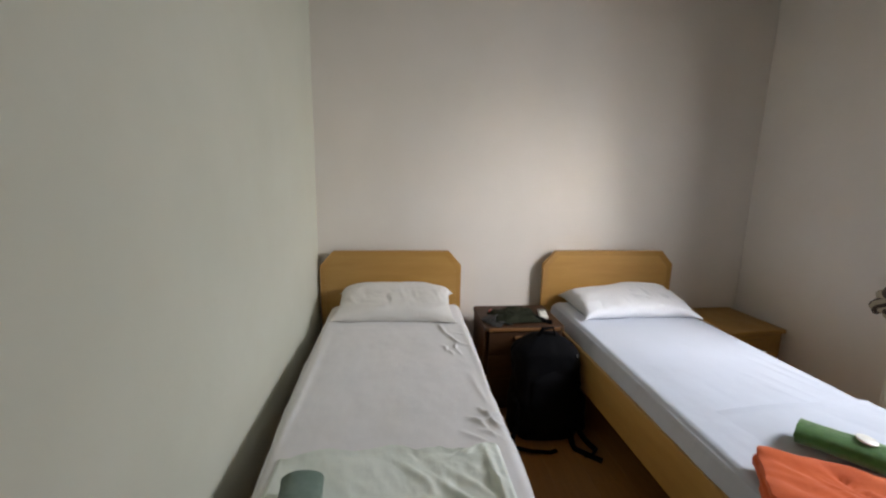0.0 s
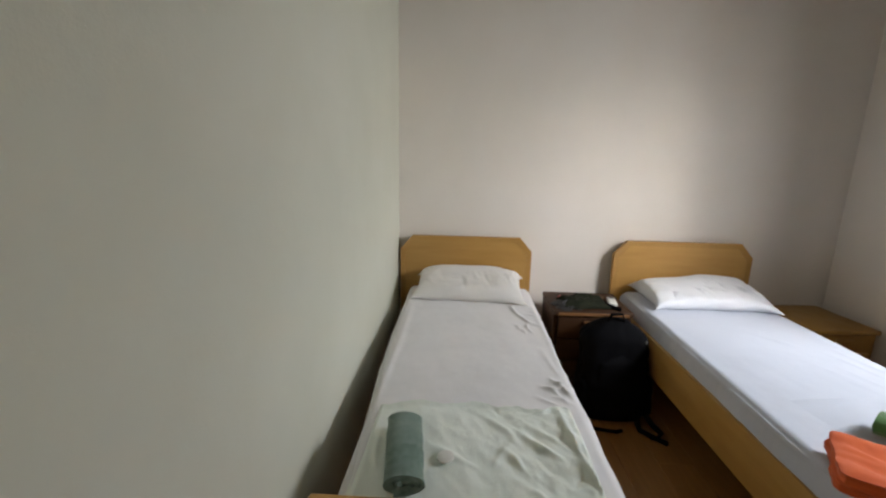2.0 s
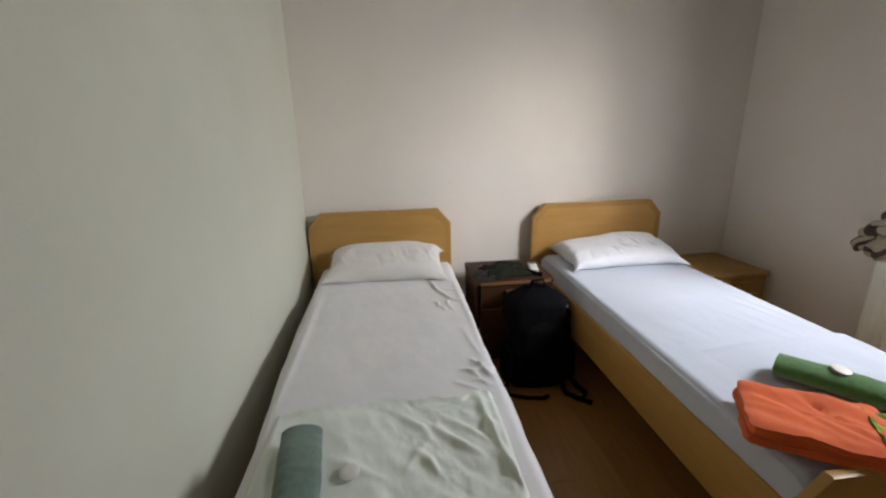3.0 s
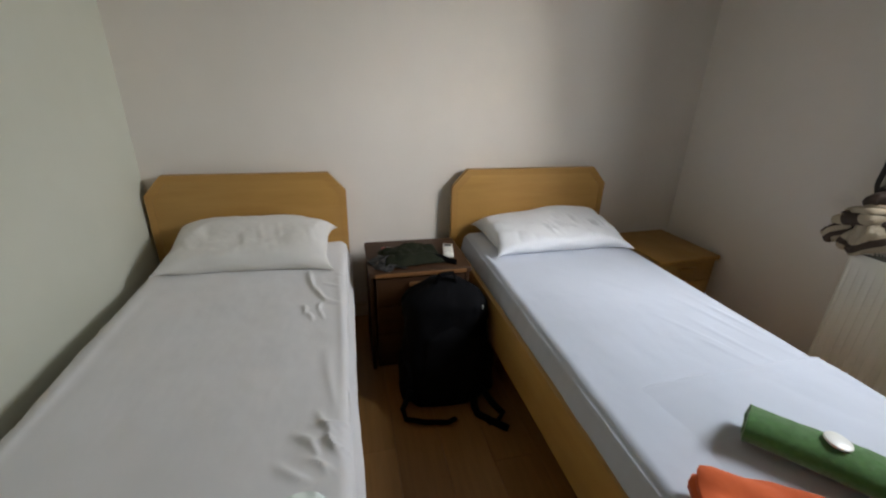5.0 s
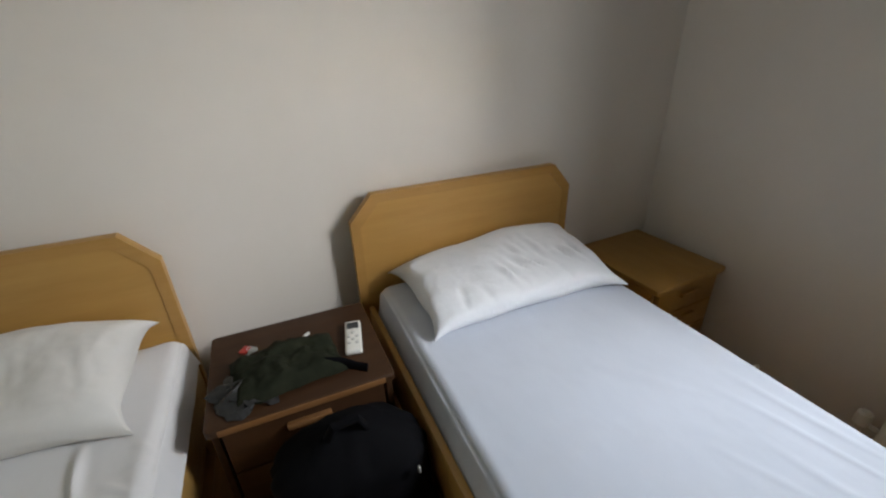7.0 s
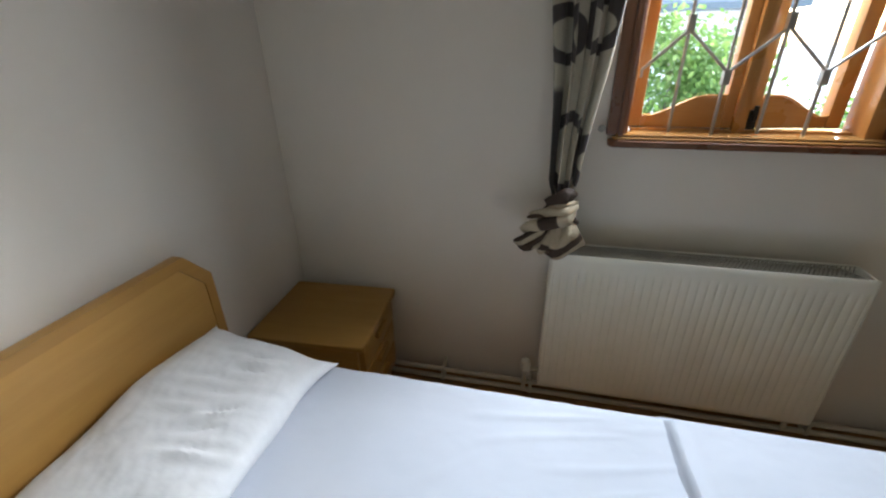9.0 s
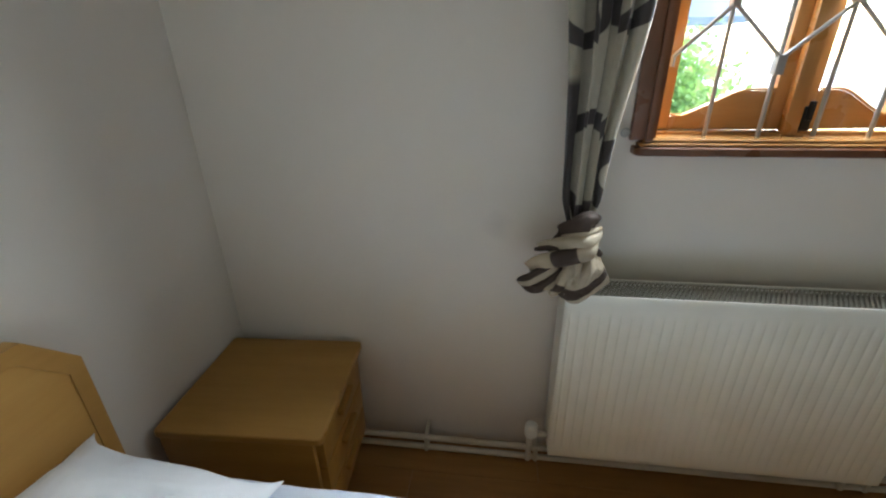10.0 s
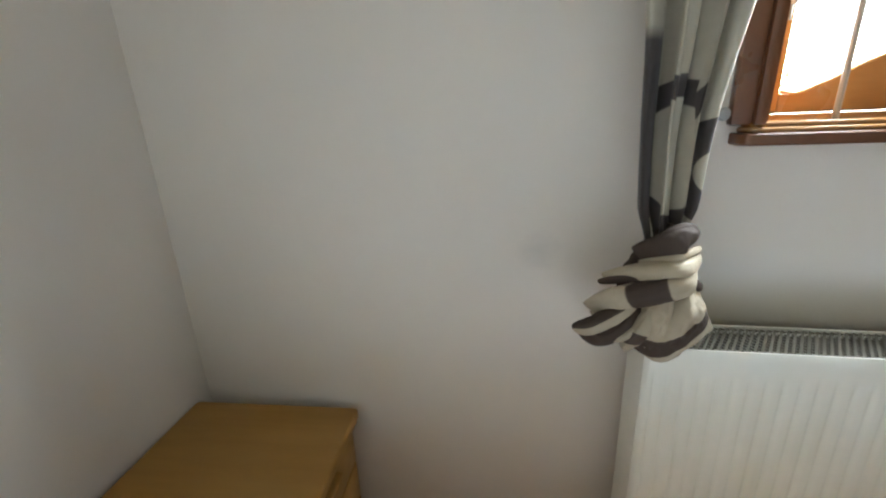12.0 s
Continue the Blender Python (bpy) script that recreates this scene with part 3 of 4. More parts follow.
def bed(x0, x1, label, inset_l, inset_r):
    b = thing("bed", ((x0 + x1) / 2, -1.08, 0), label, "bed", "single beds")
    w = (x1 - x0) / 2
    hb = part("headboard", prism(headboard_outline(-w, w, 0.12, 0.93, 0.10), 1.035, 1.072, 1, 0.006), OAK, b)
    rim_o, rim_i = headboard_outline(-w, w, 0.45, 0.93, 0.10), headboard_outline(-w + 0.034, w - 0.034, 0.45, 0.896, 0.088)
    rim = bmesh.new()
    for i in (1, 2, 3, 4, 5):
        j = (i + 1) % 6
        prism([rim_o[i], rim_o[j], rim_i[j], rim_i[i]], 1.0315, 1.0355, 1, 0.0, 1, rim)
    part("headboard_rim", rim, OAK_RIM, hb)
    part("footboard", prism(headboard_outline(-w, w, 0.12, 0.60, 0.085), -1.075, -1.045, 1, 0.006), OAK, b)
    for s, inset in ((-1, inset_l), (1, inset_r)):
        c = s * (w - inset - 0.011)
        part("side_panel", boxed((c - 0.011, -1.045, 0.25), (c + 0.011, 1.035, 0.465), 0.004), OAK_LONG, b)
        for y in (-1.05, 1.03):
            part("leg", boxed((s * (w - 0.04) - 0.03, y - 0.025, 0), (s * (w - 0.04) + 0.03, y + 0.025, 0.30), 0.004), OAK_UP, b)
    part("base_board", boxed((-w + inset_l + 0.022, -1.044, 0.285), (w - inset_r - 0.022, 1.034, 0.31)), OAK_LONG, b)
    return b


bed(0.022, 0.992, "honey oak veneer single bed with chamfered headboard beside the wall", 0.125, 0.006)
bed(1.588, 2.566, "honey oak veneer single bed with chamfered headboard near the window", 0.028, 0.03)


def ridge(x, y, x0, y0, x1, y1, h, w):
    dx, dy = x1 - x0, y1 - y0
    if abs(x - (x0 + x1) / 2) > abs(dx) / 2 + 4 * w or abs(y - (y0 + y1) / 2) > abs(dy) / 2 + 4 * w:
        return 0.0
    t = max(0, min(1, ((x - x0) * dx + (y - y0) * dy) / (dx * dx + dy * dy)))
    bow = min(0.10, 0.008 / math.hypot(dx, dy)) * math.sin(math.pi * t) * math.sin(37 * x0 + 11 * y1)      # no crease runs dead straight
    x, y = x + bow * dy, y - bow * dx
    w *= 1.25 - 0.7 * t
    d2 = (x - x0 - t * dx) ** 2 + (y - y0 - t * dy) ** 2
    return h * math.exp(-d2 / (w * w)) * math.sin(math.pi * (0.06 + 0.9 * t)) ** 0.8


def mattress(x0, x1, y0, y1, z0, z1, mat, label, ridges, seed, hem, skew=0.0, flare=0.012, rumples=(), foot_in=0.0):
    """A mattress wrapped in a sheet that hangs over its long sides down to hem(y)."""
    cx, cy = (x0 + x1) / 2, (y0 + y1) / 2
    t = thing("mattress", (cx, cy, z0), label, "mattress")
    w, l, h = (x1 - x0) / 2, (y1 - y0) / 2, z1 - z0
    part("mattress_body", boxed((-w + 0.022, -l + 0.022, 0), (w - 0.022, l - 0.022, h - 0.022), 0.03, 3), SHEET_OLD, t)
    r = 0.035
    rnd = random.Random(seed)
    ridges = list(ridges)
    for rx, ry, sx, sy, n in rumples:       # little puckers where the sheet is tucked
        for _ in range(n):
            px, py, a = rx + rnd.uniform(-sx, sx), ry + rnd.uniform(-sy, sy), rnd.gauss(-0.5, 0.5)
            ln = rnd.uniform(0.06, 0.13)
            ridges.append((px, py, px + ln * math.cos(a), py + ln * math.sin(a), rnd.uniform(0.005, 0.010), rnd.uniform(0.007, 0.011)))
    def f(u, v):
        y = -l + 2 * l * v
        drop = h - hem(cy + y, u < 0.5)
        arc = r * math.pi / 2
        total = 2 * (w - r) + 2 * arc + 2 * (drop - r)
        s = u * total - total / 2
        side, a = (1 if s >= 0 else -1), abs(s)
        if a < w - r:
            x, z, nx, nz = a, h, 0, 1
        elif a < w - r + arc:
            q = (a - (w - r)) / r
            x, z, nx, nz = w - r + r * math.sin(q), h - r + r * math.cos(q), math.sin(q), math.cos(q)
        else:
            fall = a - (w - r) - arc
            x, z, nx, nz = w + flare * min(1, fall / 0.1), h - r - fall, 1, 0
        x *= side
        if side < 0:
            x += (skew * (v - 0.45) + foot_in * soft(0.45, 0.05, v)) * min(1, a / w)
        end = min(1.0, (l - abs(y)) / 0.05)
        z -= 0.03 * (1 - end) ** 2
        d = 0.005 * fbm(x * 2.2 + seed, y * 1.7, seed) + 0.001 * fbm(x * 9, y * 6 + seed, 3)
        if nz < 0.5:
            d += 0.003 * fbm(y * 7, z * 2, seed) + 0.004
        for g in ridges:
            d += 0.7 * ridge(cx + x, cy + y, *g) * max(nz, 0.4)
        return (x + side * nx * d, y, z + nz * d)
    part("sheet", sheet_of(230, 290, f, 0.003), mat, t)
    return t


mattress(0.118, 0.974, -2.12, -0.055, 0.311, 0.558, SHEET_OLD, "single mattress wrapped in a creased grey-white sheet", [
    (0.803, -0.465, 0.838, -0.66, 0.020, 0.013), (0.836, -0.63, 0.892, -0.77, 0.018, 0.012), (0.882, -0.745, 0.945, -0.80, 0.012, 0.014),
    (0.800, -0.785, 0.812, -0.852, 0.013, 0.011), (0.811, -0.840, 0.845, -0.905, 0.011, 0.010), (0.872, -0.775, 0.866, -0.842, 0.012, 0.010), (0.866, -0.835, 0.886, -0.90, 0.008, 0.009), (0.935, -0.48, 0.962, -1.35, 0.010, 0.018),
    (0.835, -1.455, 0.895, -1.53, 0.016, 0.011), (0.885, -1.385, 0.935, -1.47, 0.014, 0.010), (0.80, -1.54, 0.88, -1.60, 0.011, 0.011),
    (0.90, -1.10, 0.93, -1.36, 0.007, 0.016), (0.16, -0.5, 0.165, -1.6, 0.008, 0.02)], 1.7, lambda y, left: 0.135 + 0.006 * math.sin(y * 5), -0.03, 0.026,
    rumples=[(0.90, -0.60, 0.03, 0.10, 3), (0.88, -1.49, 0.05, 0.08, 12)], foot_in=0.035)
mattress(1.652, 2.523, -2.12, -0.055, 0.311, 0.562, SHEET, "single mattress wrapped in a smooth bluish-white sheet", [
    (2.41, -0.95, 2.47, -1.30, 0.005, 0.014), (2.44, -1.35, 2.49, -1.75, 0.004, 0.013), (2.33, -0.98, 2.42, -1.36, 0.004, 0.012), (2.28, -1.15, 2.38, -1.55, 0.004, 0.013), (2.2, -1.25, 2.31, -1.62, 0.0035, 0.013),
    (2.1, -0.75, 2.3, -1.0, 0.002, 0.02), (2.16, -1.1, 2.28, -1.42, 0.003, 0.012)],
    5.1, lambda y, left: 0.105 if left else 0.16, 0.03, 0.016)


def pillow(at, turn, sx, sy, h, label, seed, lift, mat, tucks=(), slope=0.0):
    """A filled pillowcase: flat pinched corners, a seam and puckers; the back leans up on the headboard."""
    t = thing("pillow", at, label, "pillow", "bed pillows", turn=turn)
    n = 96
    def shape(u, v, top):
        x, y = 2 * u - 1, 2 * v - 1
        edge = max(0.0, (1 - abs(x) ** (9 if slope and x < 0 else 5))) ** 0.5 * max(0.0, (1 - abs(y) ** 3.4)) ** 0.48
        pinch = 1 - 0.06 * (1 - (abs(x)) ** 4) * abs(y) ** 6
        pinch2 = 1 - 0.06 * (1 - (abs(y)) ** 4) * abs(x) ** 6
        ear = 1 + (0.045 + slope * (0.06 if x * y > 0 and x > 0 else -0.07 if y < 0 and x < 0 else 0.0)) * (abs(x) * abs(y)) ** 7
        px, py = x * sx * pinch2 * ear, y * sy * pinch * ear
        seam = 0.010 + 0.034 * (1 - (abs(x) * abs(y)) ** 3) + 0.008 * math.sin(9 * x + 5 * y + seed) * max(abs(x), abs(y)) ** 8
        lift_z = lift * soft(-0.75, 0.95, y) * (1 - slope * soft(0.35, -0.9, x))
        puck = 0.010 * fbm(px * 5 + seed, py * 6, seed) * (0.35 + edge) + 0.005 * math.exp(-((abs(x) - 0.86) / 0.1) ** 2) * math.sin(y * 11 + seed)
        puck += (0.004 if seed < 5 else 0.010) * math.exp(-((x - 0.35) / 0.10) ** 2 - ((y + 0.35) / 0.35) ** 2) * math.sin(14 * x + 5 * y + seed)
        if top:
            for gx, gy in ((0.12, -0.1), (0.34, -0.05), (0.74, -0.15), (-0.1, -0.45)):
                puck += (0.003 if seed < 5 else 0.008) * math.exp(-((x - gx) / 0.08) ** 2 - ((y - gy) / 0.40) ** 2) * math.sin(46 * (x - gx) + 7 * y + seed)
            puck += 0.62 * sum(ridge(x, y, *g) for g in tucks)
            return (px, py, 0.004 + seam + lift_z + (h - 0.03) * edge * (1 - 0.08 * slope * soft(0.2, -0.9, x)) + puck * 0.8)
        return (px, py, max(0.004, seam + lift_z - 0.07 * edge ** 1.4 - lift_z * soft(0, 0.8, edge)))
    bm = bmesh.new()
    vt = [[bm.verts.new(shape(i / n, j / n, True)) for j in range(n + 1)] for i in range(n + 1)]
    vb = [[bm.verts.new(shape(i / n, j / n, False)) for j in range(n + 1)] for i in range(n + 1)]
    for i in range(n):
        for j in range(n):
            bm.faces.new((vt[i][j], vt[i + 1][j], vt[i + 1][j + 1], vt[i][j + 1]))
            bm.faces.new((vb[i][j], vb[i][j + 1], vb[i + 1][j + 1], vb[i + 1][j]))
    ring = [(i, 0) for i in range(n)] + [(n, j) for j in range(n)] + [(i, n) for i in range(n, 0, -1)] + [(0, j) for j in range(n, 0, -1)]
    for (a, b), (c, d) in zip(ring, ring[1:] + ring[:1]):
        bm.faces.new((vt[a][b], vb[a][b], vb[c][d], vt[c][d]))
    part("pillowcase", bm, mat, t)
    return t


pillow((0.535, -0.262, 0.556), -2.5, 0.374, 0.192, 0.108, "plump cream-white cotton pillow on the grey-white sheet", 2.0, 0.066, PILLOWCASE_OLD,
       [(-0.55, 0.15, -0.45, -0.45, -0.010, 0.06), (-0.05, -0.2, 0.02, -0.75, 0.008, 0.05), (0.55, 0.3, 0.72, -0.3, -0.010, 0.06), (0.86, 0.5, 0.78, -0.1, 0.012, 0.05),
        (0.25, -0.55, 0.30, -0.92, -0.008, 0.05), (-0.8, -0.2, -0.62, -0.7, 0.010, 0.05)])
pillow((2.11, -0.275, 0.566), 0, 0.385, 0.212, 0.088, "puckered white cotton pillow on the bluish-white sheet", 7.0, 0.058, PILLOWCASE,
       [(0.00, -0.10, 0.09, -0.55, -0.026, 0.036), (0.08, -0.06, 0.17, -0.46, 0.026, 0.032), (0.14, -0.14, 0.25, -0.56, -0.024, 0.030), (-0.17, -0.25, -0.11, -0.60, 0.014, 0.036),
        (0.52, -0.05, 0.58, -0.48, -0.026, 0.032), (0.59, -0.10, 0.67, -0.52, 0.024, 0.030), (0.66, -0.04, 0.75, -0.36, -0.020, 0.030),
        (-0.45, -0.55, -0.40, -0.94, -0.010, 0.04), (0.38, -0.60, 0.44, -0.94, -0.012, 0.04), (-0.62, -0.4, -0.66, -0.9, -0.012, 0.04)], 0.6)


# ---- folded and rolled cloths ----
def blanket(name, x0, x1, y0, y1, z, mat, label, category, amp, seed, edge=1.0, slant=0.0, fade=0.92, thick=0.006, folds=()):
    t = thing(name, ((x0 + x1) / 2, (y0 + y1) / 2, z), label, category)
    w, l = (x1 - x0) / 2, (y1 - y0) / 2
    def f(u, v):
        x, y = -w + 2 * w * u, -l + 2 * l * v
        e = 0.06 * fbm(x * 2.6 + seed, 5.5, seed) * v ** 4 * edge + slant * u * u * v
        d = amp * (0.45 + 1.1 * u * u) * abs(fbm(x * 3.2 + 2.2 * y + seed, 1.5 * y - 1.1 * x, seed)) + (0.10 + 0.35 * u ** 3) * amp * fbm(x * 9 + seed, y * 7, seed + 4)
        d += sum(ridge((x0 + x1) / 2 + x, (y0 + y1) / 2 + y, *g) for g in folds)
        fold = 0.010 * soft(0.90, 0.985, v) * (1 - soft(0.985, 1.0, v)) * (1 - soft(0.75, 1.0, abs(2 * u - 1)))
        return (x, y + e, -0.012 + (0.024 + max(d, -0.004) + fold) * (1 - soft(0.92, 1, 2 * u - 1)) * (1 - soft(fade, 1, 1 - 2 * u)) * (1 - soft(0.965, 1.0, v)))
    part("cover", sheet_of(150, 110, f, thick), mat, t)
    return t


blanket("blanket", 0.172, 0.925, -2.118, -1.63, 0.558, MINT, "crumpled pale mint satin blanket folded over the bed's foot", "blanket", 0.022, 3.3, 1.6, slant=0.065, folds=[
    (0.690, -1.790, 0.820, -1.940, 0.016, 0.016), (0.630, -1.885, 0.690, -1.980, 0.012, 0.014), (0.740, -1.770, 0.850, -1.900, 0.010, 0.014), (0.400, -1.880, 0.550, -1.975, 0.010, 0.018),
    (0.690, -1.830, 0.600, -1.960, 0.006, 0.016), (0.858, -1.660, 0.880, -1.950, 0.014, 0.014), (0.876, -1.940, 0.910, -2.070, 0.016, 0.012),
    (0.700, -2.050, 0.750, -2.100, 0.012, 0.012), (0.754, -1.690, 0.830, -1.650, 0.010, 0.012), (0.220, -1.810, 0.240, -1.980, 0.010, 0.016), (0.580, -1.720, 0.680, -1.830, 0.007, 0.016)])
blanket("blanket", 1.70, 2.515, -2.118, -1.46, 0.568, SHEET, "white cotton blanket folded across the bed's foot", "blanket", 0.004, 8.8, 0.15, fade=0.1)


def roll(name, a, b, radius, turns, mat, label, flat=0.75):
    """A cloth rolled up along the line a-b, its spiral open at both ends."""
    a, b = Vector(a), Vector(b)
    d = b - a
    t = thing(name, (*((a + b) / 2).xy, a.z), label, "towel", turn=math.degrees(math.atan2(d.y, d.x)))
    L, th = d.length, radius / (turns + 0.5) * 0.8
    def f(u, v):
        ang = 2 * math.pi * turns * u - 1.2
        r = radius * (0.28 + 0.72 * u) + 0.003 * fbm(v * 5, u * 4, 2)
        if u > 0.97:
            r += 0.002
        sag = 0.006 * math.sin(v * 7 + u * 5)
        return (-L / 2 + L * v + 0.008 * fbm(u * 6, 1.0, 7) * (1 if v in (0, 1) else 0), r * math.cos(ang) * 1.15, radius * flat + (r * math.sin(ang)) * flat + sag * 0.3)
    part("rolled_cloth", sheet_of(110, 26, f, th), mat, t)
    return t


roll("towel", (0.340, -2.10, 0.58), (0.302, -1.81, 0.58), 0.058, 3, SAGE, "sage green terry towel rolled up on the mint blanket", 0.62)
roll("towel", (1.95, -1.69, 0.58), (2.145, -1.945, 0.58), 0.060, 3, GREEN, "grass green terry towel rolled up on the white bed", 0.69)


def disc(at, tilt, label, size=1.0):
    t = thing("soap_packet", at, label, "soap", "soap packets")
    bm = lathe([(0.018, 0), (0.03, 0.001), (0.034, 0.006), (0.033, 0.011), (0.026, 0.014), (0.012, 0.0155)], 28)
    bm.transform(pose(0, 0, 0, *tilt) @ Matrix.Diagonal((size, size, size * 0.9, 1)))
    part("wrapper", bm, WHITE_PLASTIC, t)
    return t


disc((0.452, -1.945, 0.583), (4, -5, 0), "small round white soap packet on the mint blanket", 0.8)
disc((2.05, -1.822, 0.659), (6, 4, 0), "small round white soap packet on the green towel", 0.82)

# orange cloth folded in a stack of layers
fold = thing("folded_cloth", (1.780, -1.988, 0.584), "orange cotton cloth folded in layers on the white bed", "cloth", turn=-33)
def slab(nx, ny, hx, hy, z0, z1, seed, creases):
    """A puffy folded body: rounded sides, a creased top."""
    def f(u, v):
        a, side = 2 * math.pi * u, math.sin(math.pi * (v - 0.5))
        c, s_ = math.cos(a), math.sin(a)
        q = (abs(c) ** 14 + abs(s_) ** 14) ** (-1 / 14)
        k = min(1.0, 4.2 * min(v, 1 - v)) ** 0.5 if 0 < v < 1 else 0.0
        r = q * (0.93 + 0.07 * k) * min(1.0, 3.4 * min(v, 1 - v) + 0.0)
        x, y = hx * r * c, hy * r * s_
        x, y = x + 0.010 * fbm(y * 8, v * 3, seed), y + 0.010 * fbm(x * 8, v * 3, seed + 2)
        z = z0 + (z1 - z0) * soft(0.18, 0.72, v)
        if v > 0.5:
            z += 0.013 * abs(fbm(x * 6 + 9 * y, y * 5, seed)) + sum(ridge(x, y, *g) for g in creases) - 0.006 * soft(0.85, 1, max(abs(x) / hx, abs(y) / hy))
        return (x, y, z)
    return sheet_of(nx, ny, f, 0, True)


part("lower_fold", slab(72, 30, 0.178, 0.128, 0.0, 0.030, 3, []), ORANGE, fold)
part("upper_fold", slab(72, 40, 0.172, 0.124, 0.026, 0.060, 6, [(-0.02, 0.10, 0.08, -0.03, -0.009, 0.010), (-0.12, 0.05, 0.03, -0.06, -0.006, 0.012),
     (0.03, 0.02, 0.15, -0.08, 0.006, 0.014), (-0.15, -0.02, -0.06, -0.08, -0.005, 0.012)]), ORANGE, fold)
def f(u, v):
    """The cloth's loose end, crumpled into ruffles."""
    x, y = 0.125 + 0.115 * u * (0.80 + 0.30 * math.sin(3.1 * v) + 0.12 * math.sin(19 * v)), -0.118 + 0.225 * v + 0.02 * math.sin(5 * v + 3) * u
    ruffle = 0.016 * math.sin(v * 23 + 3 * u) + 0.009 * math.sin(v * 41 - 4 * u)
    return (x, y, 0.068 - 0.046 * u + ruffle * soft(0.1, 0.7, u) + 0.008 * fbm(x * 20, y * 20, 4))
part("printed_end", sheet_of(20, 60, f, 0.006), PRINT, fold, "ruffled green and yellow printed cloth end")


# ---- bedside cabinets ----
def nightstand(at, turn, w, d, h, body, edge, label, drawers):
    """Its back stands on the local y = 0 plane, its front looks to -y."""
    t = thing("nightstand", at, label, "nightstand", "bedside cabinets", turn=turn)
    r, c = 0.014, []
    for cx, cy, a0 in ((w / 2 - r, -r, 0), (-w / 2 + r, -r, 90), (-w / 2 + r, -d + r, 180), (w / 2 - r, -d + r, 270)):
        c += [(cx + r * math.cos(radians(a0 + s)), cy + r * math.sin(radians(a0 + s))) for s in (0, 30, 60, 90)]
    part("top", prism(c, h - 0.026, h, 2, 0.006, 3), body, t)
    part("front_edge", boxed((-w / 2 + 0.03, -d - 0.002, h - 0.024), (w / 2 - 0.03, -d + 0.004, h - 0.004), 0.002), edge, t)
    for s in (-1, 1):
        part("side", boxed((s * (w / 2 - 0.014) - 0.009, -d + 0.03, 0.0), (s * (w / 2 - 0.014) + 0.009, -0.012, h - 0.026), 0.002), body, t)
    part("back_board", boxed((-w / 2 + 0.03, -0.02, 0.05), (w / 2 - 0.03, -0.013, h - 0.026)), body, t)
    part("plinth", boxed((-w / 2 + 0.031, -d + 0.05, 0), (w / 2 - 0.031, -d + 0.065, 0.06)), body, t)
    z, fh = h - 0.034, (h - 0.10) / drawers
    for k in range(drawers):
        dr = part("drawer", boxed((-w / 2 + 0.034, -d + 0.012, z - fh + 0.006), (w / 2 - 0.034, -d + 0.045, z), 0.004), body, t)
        part("handle", boxed((-0.06, -d - 0.006, z - 0.045), (0.06, -d + 0.014, z - 0.025), 0.006), edge, dr)
        z -= fh
    return t


nightstand((1.322, -0.138, 0), 0, 0.50, 0.415, 0.56, BROWN, BROWN_LIGHT, "dark red-brown wooden nightstand with a worn front edge between the beds", 3)
nightstand((2.906, 0.014, 0), 3, 0.445, 0.49, 0.47, OAK_SHADED, OAK_SHADED, "honey oak veneer nightstand in the corner by the window", 3)

# things on the dark nightstand
rem = thing("remote_control", (1.497, -0.349, 0.56), "white air-conditioner remote control on the dark nightstand", "remote control", turn=-11)
part("case", boxed((-0.026, -0.078, 0), (0.026, 0.078, 0.02), 0.008, 3), WHITE_PLASTIC, rem)
part("display", boxed((-0.019, 0.034, 0.019), (0.019, 0.066, 0.0215), 0.001, 1), DARK_PLASTIC, rem, "dark display")
for k, (x, y) in enumerate(((0, 0.012), (-0.013, -0.008), (0.013, -0.008), (0, -0.022), (-0.012, -0.04), (0.012, -0.04))):
    part("button", lathe([(0.006, 0.0195), (0.006, 0.0215), (0.004, 0.0225)], 12, at=(x, y, 0)), BUTTON, rem)

pouch = thing("folded_pouch", (1.29, -0.40, 0.56), "dark olive cloth pouch lying crumpled on the nightstand", "pouch", turn=6)
def f(u, v):
    x, y = -0.15 + 0.30 * u, -0.10 + 0.20 * v
    e = max(0, 1 - abs(2 * u - 1) ** 4) ** 0.6 * max(0, 1 - abs(2 * v - 1) ** 4) ** 0.6
    return (x + 0.012 * fbm(y * 9, 1, 1), y + 0.012 * fbm(x * 9, 2, 1), 0.008 + e * (0.03 + 0.03 * abs(fbm(x * 9, y * 9, 6)) + 0.012 * (1 - u)))
part("cloth", sheet_of(44, 34, f, 0.008), OLIVE, pouch)
part("strap", tube([(0.09, -0.06, 0.03), (0.14, -0.075, 0.02), (0.175, -0.105, 0.010), (0.20, -0.13, 0.010)], 0.015, 8, 0.3), BLACK_CLOTH, pouch, "black webbing strap")

film = thing("plastic_bag", (1.185, -0.445, 0.56), "crumpled grey plastic bag on the nightstand", "bag")
def f(u, v):
    a, r = 2 * math.pi * u, 0.066 * math.sin(math.pi * min(v * 0.5 + 0.5, 1)) + 0.012
    k = 1 + 0.45 * fbm(math.cos(a) * 2.0, math.sin(a) * 2.0, v * 3)
    return (r * k * math.cos(a) * 1.2, r * k * math.sin(a), 0.002 + 0.036 * v * (1 + 0.5 * fbm(math.cos(a) * 3, math.sin(a) * 3, 2)))
part("film", sheet_of(40, 12, f, 0.002, True), FILM, film)

key = thing("key", (1.190, -0.272, 0.56), "room key with a red plastic tag on the nightstand", "key", turn=-38)
part("blade", boxed((-0.004, -0.045, 0.003), (0.004, 0.0, 0.0055), 0.001, 1), GREY_PLASTIC, key, "steel blade")
